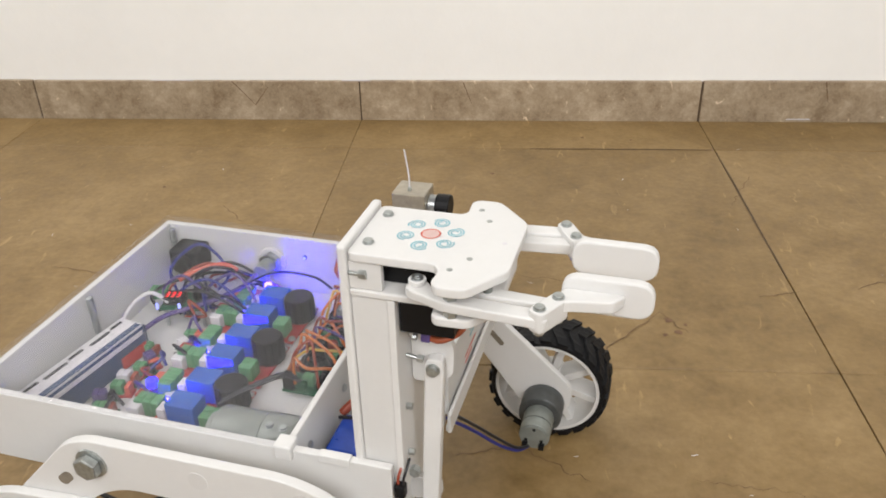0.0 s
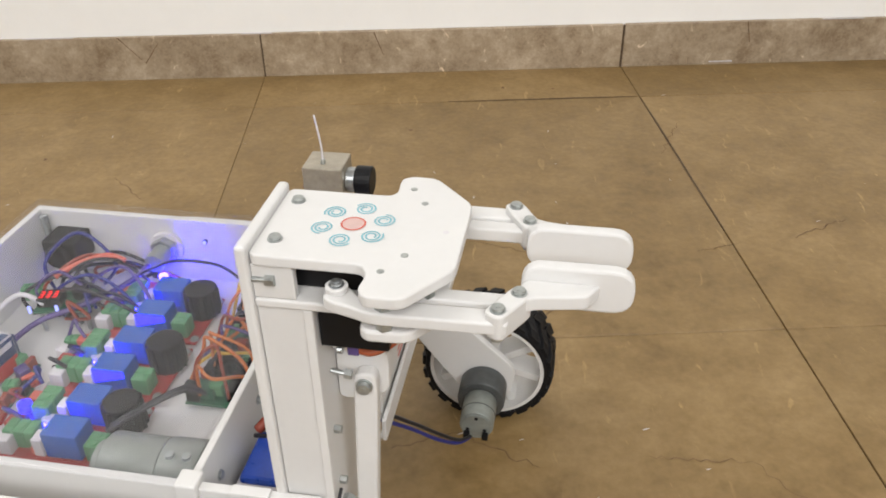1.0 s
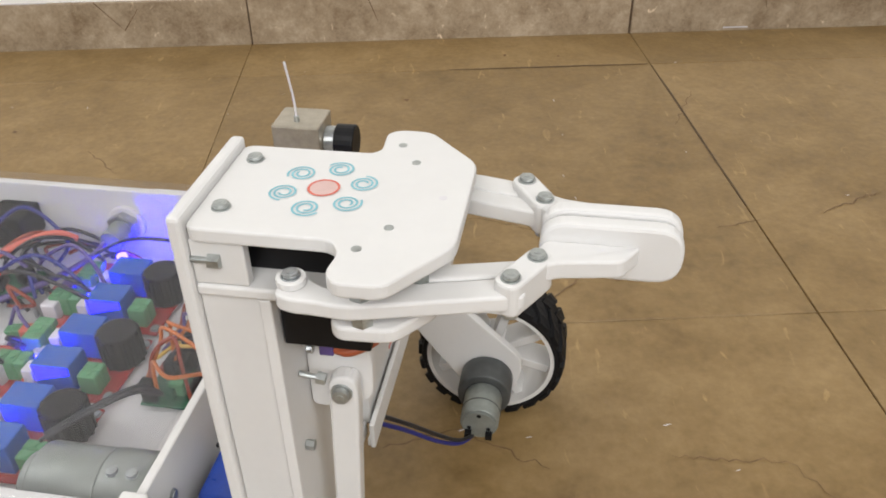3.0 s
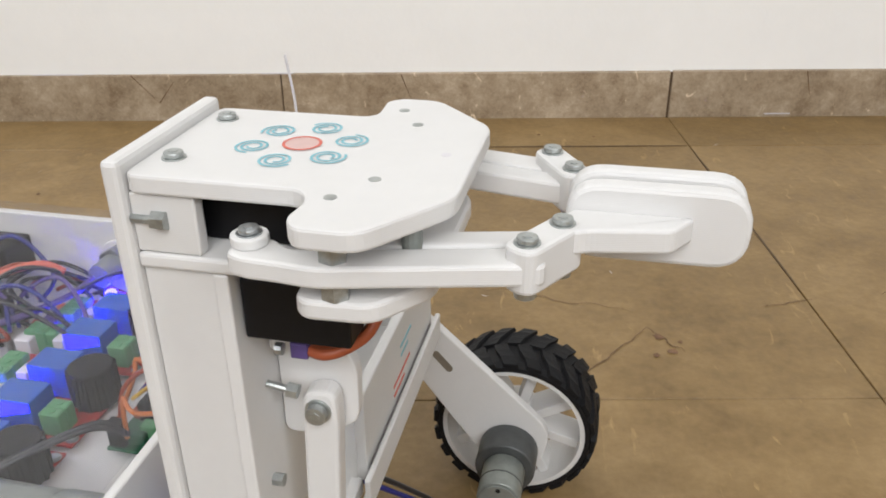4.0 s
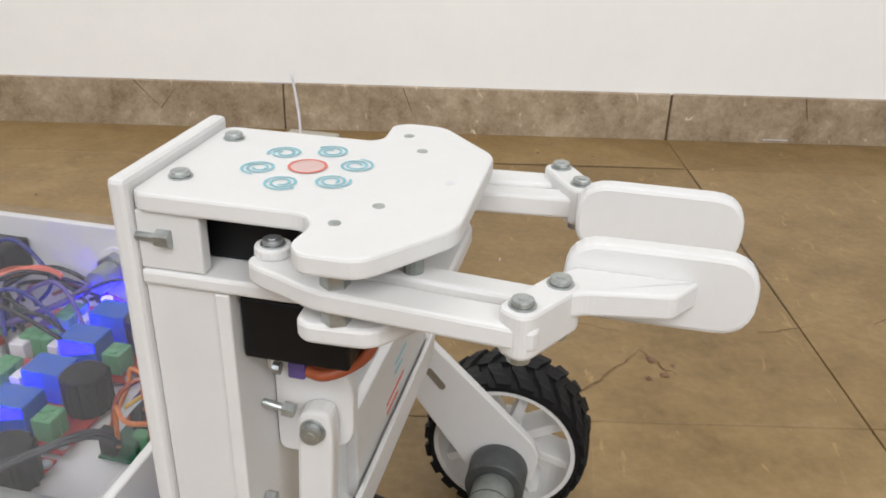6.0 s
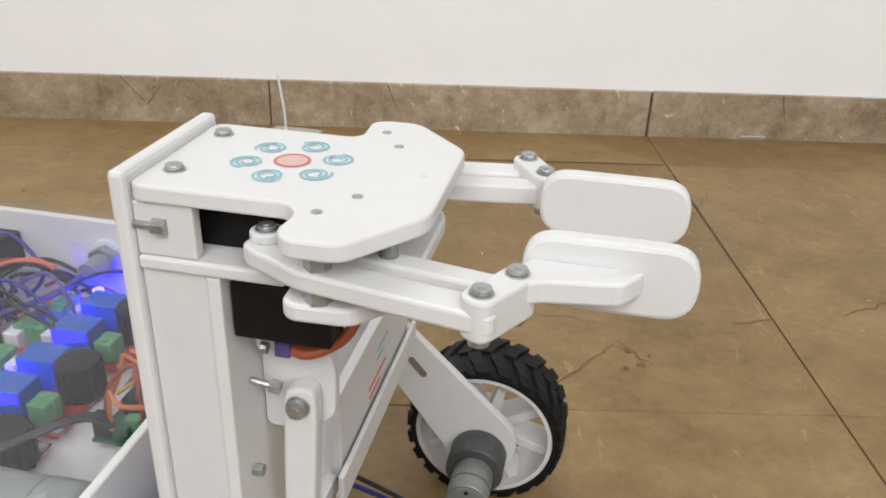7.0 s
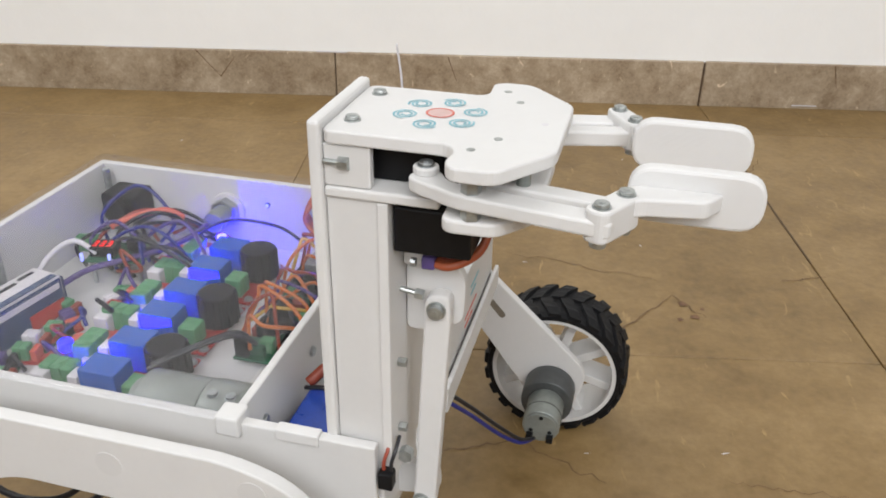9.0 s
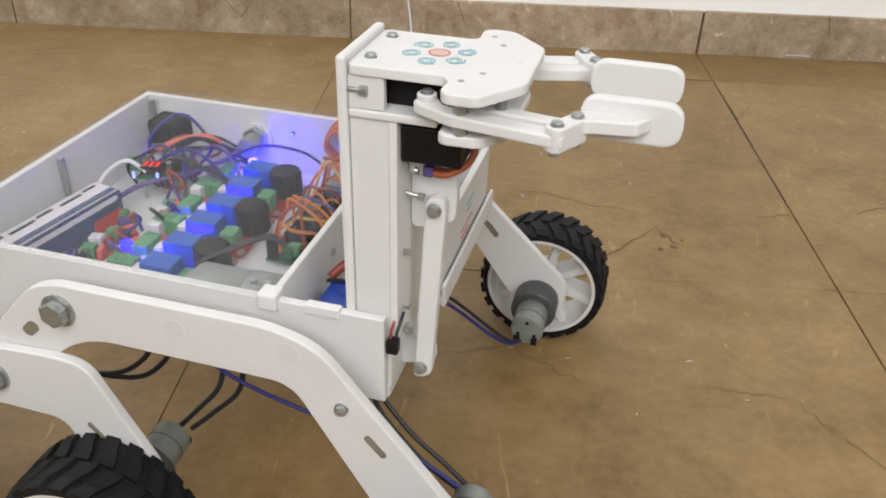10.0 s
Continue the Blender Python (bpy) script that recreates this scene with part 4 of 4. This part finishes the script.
# loose wiring in the tub
def loose(name, label, mat, r, pts):
    o = tagged(new(name, mesh_of(name, tube(B(), pts, r), mat, True)), label, "cable", "loose wires in the tub")
    o.matrix_basis = at(0, 0)
    return o


for k in range(15):
    x0, y0 = rnd.uniform(-0.252, -0.205), rnd.uniform(0.084, 0.136)
    x1, y1 = x0 + rnd.uniform(0.025, 0.055), min(max(y0 + rnd.uniform(-0.030, 0.040), 0.084), 0.137)
    h = rnd.uniform(0.026, 0.047) if k % 3 else rnd.uniform(0.016, 0.024)
    over = rnd.uniform(-0.018, 0.018)
    pts = [(x0, y0, 0.004), (x0 - 0.006, y0 + 0.3 * over, h * 0.62), (x0 * 0.7 + x1 * 0.3, min(y0 * 0.6 + y1 * 0.4 + over, 0.137), h), (x0 * 0.3 + x1 * 0.7, min(y0 * 0.3 + y1 * 0.7 + over, 0.137), h * 0.95), (x1 + 0.006, min(y1 + 0.4 * over, 0.137), h * 0.55), (x1 - 0.004, y1, 0.010)]
    loose("cable", "dark wire looping loosely across the tub", (M_WIRE, M_VIOLET, M_WIRE, M_WIRE, M_NAVY, M_WIRE, M_BROWN)[k % 7], 0.0013, pts)
loose("cable", "thick red wire among black loops", M_ROSERIM, 0.0022, [(-0.236, 0.100, 0.030), (-0.224, 0.112, 0.034), (-0.208, 0.122, 0.036), (-0.197, 0.126, 0.030)])
loose("cable", "violet cable running from the round connector", M_VIOLET, 0.0020, [(-0.182, 0.130, 0.026), (-0.188, 0.115, 0.022), (-0.205, 0.090, 0.020), (-0.232, 0.070, 0.016), (-0.240, 0.050, 0.014)])
loose("cable", "thin dark wire stretched to the controller", M_WIRE, 0.0011, [(-0.184, 0.120, 0.024), (-0.160, 0.125, 0.034), (-0.130, 0.128, 0.032), (-0.110, 0.118, 0.030)])
loose("cable", "grey curved cable beside the battery", M_PALE, 0.0018, [(-0.264, 0.050, 0.006), (-0.262, 0.068, 0.020), (-0.250, 0.080, 0.028), (-0.236, 0.082, 0.020)])
for k in range(9):
    x0, y0 = -0.197 + rnd.uniform(-0.012, 0.012), -0.030 + 0.015 * k
    loose("cable", "short bent jumper wire on a relay board", (M_WIRE, M_VIOLET, M_BROWN, M_NAVY, M_WIRE)[k % 5], 0.0012, [(x0, y0, 0.014), (x0 - 0.006, y0 + rnd.uniform(-0.006, 0.006), rnd.uniform(0.018, 0.028)), (x0 - 0.014 + rnd.uniform(0, 0.02), y0 + rnd.uniform(-0.01, 0.01), rnd.uniform(0.014, 0.024)), (x0 - 0.016, y0 + rnd.uniform(-0.012, 0.012), 0.008)])
for dy in (0.0, 0.004):
    loose("cable", "black lead of the lift motor", M_WIRE, 0.0012, [(-0.128, -0.030 + dy, 0.030), (-0.112, -0.014 + dy, 0.034), (-0.096, 0.000 + dy, 0.036), (-0.090, 0.012, 0.024)])


# wires under the rover
def lead(label, mat, pts, r=0.0014):
    o = tagged(new("motor_cable", mesh_of("motor_cable", tube(B(), pts, r), mat, True)), label, "cable", "motor cables under the rover")
    o.matrix_basis = ROVER
    return o


for dz, mt in ((0.0, M_NAVY), (0.006, M_WIRE)):
    lead("pair of dark leads to the front motor", mt, [(-0.012, 0.040, 0.1495), (0.002, 0.060, 0.124 + dz), (0.016, 0.080, 0.098 + dz), (0.030, 0.098, 0.072 + dz), (0.042, 0.114, 0.054 + 0.5 * dz), (0.0500, 0.1265, 0.049)])
lead("long blue lead slung under the rover", M_NAVY, [(-0.155, -0.030, 0.149), (-0.145, -0.036, 0.132), (-0.110, -0.042, 0.112), (-0.060, -0.046, 0.100), (0.000, -0.046, 0.088), (0.050, -0.0460, 0.060)])
for dx in (0.0, 0.014):
    lead("short black lead to the middle motor", M_WIRE, [(-0.118 + dx, -0.030, 0.149), (-0.117 + dx, -0.034, 0.122), (-0.119 + dx, -0.040, 0.098), (-0.133 + dx * 0.8, -0.046, 0.080), (-0.148 + dx * 0.6, -0.0480, 0.062)], 0.0018)
    lead("black lead hanging under the rover", M_WIRE, [(-0.162 + dx, -0.030, 0.149), (-0.163 + dx, -0.034, 0.130), (-0.172 + dx, -0.040, 0.108), (-0.196 + dx, -0.044, 0.092), (-0.235, -0.040, 0.088), (-0.268, -0.020, 0.110), (-0.270, 0.01, 0.149)], 0.0018)
    lead("black lead to the front motor", M_WIRE, [(-0.028, -0.020, 0.149), (-0.018, -0.026, 0.116 - dx), (0.008, -0.036, 0.092 - dx), (0.032, -0.042, 0.078 - dx), (0.050, -0.0450, 0.064 - dx * 0.5)], 0.0016)

# ---- skirting and floor tiles ----
TX, TY = 0.600, 0.5805


def skirting():
    holder = thing("baseboard", pose(0, 0, 0), "grey-brown stone skirting in long pieces along the wall", "skirting", kind="structure")
    n = int((X1 - X0) / TX) + 2
    for k in range(n):
        a = -TX * 5 + TX * k
        a0, a1 = max(a, X0), min(a + TX, X1)
        if a1 - a0 < 0.02:
            continue
        b = B()
        box(b, a0 + 0.0011, a1 - (0.0026 if abs(a1) < 0.01 else 0.0011), 0.1305 + 0.0006 * (k % 2), YW - 0.0004, -0.003, 0.0722 + 0.0005 * (k % 3 - 1), 0.0016)
        part("skirting_piece", b, M_BASE, holder)
    part("mortar", box(B(), X0, X1, 0.1330, YW - 0.0006, -0.003, 0.0700), M_GROUT, holder)
    c = B()
    for x0, z0, x1, z1, w in ((-0.83, 0.072, -0.792, 0.028, 0.0009), (-0.792, 0.028, -0.765, 0.062, 0.0009), (-0.415, 0.070, -0.40, 0.030, 0.0009), (0.205, 0.072, 0.215, 0.035, 0.0009)):
        d = Vector((x1 - x0, z1 - z0)).normalized()
        q = [(x0 - d.y * w, z0 + d.x * w), (x1 - d.y * w * 0.3, z1 + d.x * w * 0.3), (x1 + d.y * w * 0.3, z1 - d.x * w * 0.3), (x0 + d.y * w, z0 - d.x * w)]
        c.faces.new([c.verts.new((u, 0.1298, v)) for u, v in q])
    part("crack", c, M_CRACK, holder)
    c = B()
    for x0, x1, z in ((0.150, 0.190, 0.004), (-0.98, -0.90, 0.0727), (-0.63, -0.58, 0.0727), (0.33, 0.40, 0.0727)):
        box(c, x0, x1, 0.1292, 0.1304, z, z + 0.0014)
    part("paint_fleck", c, M_PALE, holder)


skirting()


def strip(bm, pts, w):
    """A thin dirt line on the floor through pts, tapering to its ends."""
    P = [Vector((*p, 0.0006)) for p in pts]
    for i in range(len(P) - 1):
        d = (P[i + 1] - P[i]).normalized()
        s = Vector((-d.y, d.x, 0))
        w0 = w * (0.4 + 0.6 * math.sin(math.pi * (i + 0.15) / (len(P) - 0.7)))
        w1 = w * (0.4 + 0.6 * math.sin(math.pi * min(1, (i + 1.15) / (len(P) - 0.7))))
        bm.faces.new([bm.verts.new(q) for q in (P[i] - s * w0, P[i] + s * w0, P[i + 1] + s * abs(w1), P[i + 1] - s * abs(w1))])
    bmesh.ops.recalc_face_normals(bm, faces=bm.faces)
    return bm


def wiggle(a, b, n, amp, seed):
    r = random.Random(seed)
    a, b = Vector(a), Vector(b)
    d = b - a
    s = Vector((-d.y, d.x)).normalized()
    return [tuple(a + d * (i / n) + s * r.uniform(-amp, amp) * (0 < i < n)) for i in range(n + 1)]


ck = B()
CRACKS = (((-0.385, -0.715), (-0.33, -0.700), 5, 0.004, 0.0009), ((-0.33, -0.700), (-0.265, -0.742), 6, 0.005, 0.0008), ((-0.255, -0.575), (-0.165, -0.475), 7, 0.004, 0.0010), ((-0.165, -0.475), (-0.140, -0.515), 4, 0.004, 0.0011), ((-0.175, -0.448), (-0.33, -0.395), 9, 0.006, 0.0007), ((0.075, -0.420), (0.150, -0.383), 6, 0.004, 0.0011), ((-0.045, -0.440), (0.005, -0.428), 5, 0.002, 0.0009), ((-0.175, -0.735), (-0.095, -0.745), 8, 0.004, 0.0006), ((-0.095, -0.745), (-0.030, -0.84), 7, 0.004, 0.0005), ((-0.02, -0.20), (0.03, -0.10), 6, 0.004, 0.0007), ((-0.75, -0.22), (-0.70, -0.28), 5, 0.004, 0.0007), ((-0.92, -0.40), (-0.80, -0.42), 6, 0.004, 0.0008))
for i, (a, b_, n, amp, w) in enumerate(CRACKS):
    strip(ck, wiggle(a, b_, n * 2, amp * 0.8, i), w * 0.8)
part("crack", ck, M_CRACK, floor)
jd = B()
strip(jd, wiggle((-0.30, 0.0), (-0.004, 0.0), 9, 0.0006, 77), 0.0018)
strip(jd, wiggle((0.0, -0.006), (0.0, -0.40), 9, 0.0005, 78), 0.0014)
part("joint_dirt", jd, M_GROUT, floor)
st = B()
for i, (cx, cy, r) in enumerate(((-0.158, -0.492, 0.006), (-0.150, -0.515, 0.005), (-0.166, -0.520, 0.004), (-0.140, -0.500, 0.003), (-0.36, -0.10, 0.004), (-0.86, -0.16, 0.004), (-0.21, 0.05, 0.003), (-0.13, 0.04, 0.003))):
    rr = random.Random(40 + i)
    st.faces.new([st.verts.new((cx + r * rr.uniform(0.5, 1.2) * math.cos(0.6 * k), cy + r * rr.uniform(0.5, 1.2) * math.sin(0.6 * k), 0.0007)) for k in range(10)])
part("stain", st, M_STAIN, floor)
fl_ = B()
for i in range(60):
    rr = random.Random(90 + i)
    cx, cy, a, s = rr.uniform(-1.1, 0.5), rr.uniform(-0.9, 0.1), rr.uniform(0, 3.1), rr.uniform(0.001, 0.004)
    fl_.faces.new([fl_.verts.new((cx + s * math.cos(a + 0.3 + q) * f, cy + s * math.sin(a + 0.3 + q) * f, 0.0008)) for q, f in ((0, 1), (0.5, 0.5), (3.14, 1), (3.6, 0.4))])
part("paint_fleck", fl_, M_PALE, floor)


def tile_mesh(w, d, left=0.0003, right=0.0003):
    b = B()
    box(b, left, w - right, 0.0005, d - 0.0005, -0.010, 0.0, 0.0005, 1)
    return mesh_of("tile", b, M_FLOOR)


# the joint at x 0 is the widest
SETS = {-1: (tile_mesh(TX, TY, right=0.0009), tile_mesh(TX, 0.1300, right=0.0007)), 0: (tile_mesh(TX, TY, left=0.0008), tile_mesh(TX, 0.1300))}
COMMON = (tile_mesh(TX, TY), tile_mesh(TX, 0.1300))
for i in range(-5, 5):
    full, cut = SETS.get(i, COMMON)
    same("tile", cut, floor, pose(TX * i, 0, 0))
    for j in range(1, 7):
        same("tile", full, floor, pose(TX * i, -TY * j, 0))


def motions():
    for s, outer, inner, fin in JAWS:
        cx, cy = CN[0], CN[1] if s > 0 else 2 * CY - CN[1]
        rows_o, rows_i, rows_f = [], [], []
        for t, near, far in SWING:
            a = near if s > 0 else far
            rows_o.append((t, pose(cx, cy, 0, 0, 0, s * a)))
            rows_i.append((t, pose(cx + DB[0], cy + s * DB[1], 0, 0, 0, s * a)))
            rows_f.append((t, pose(cx + ARM * math.cos(radians(a)), cy + s * ARM * math.sin(radians(a)), 0)))
        walk(outer, rows_o)
        walk(inner, rows_i)
        walk(fin, rows_f)


motions()
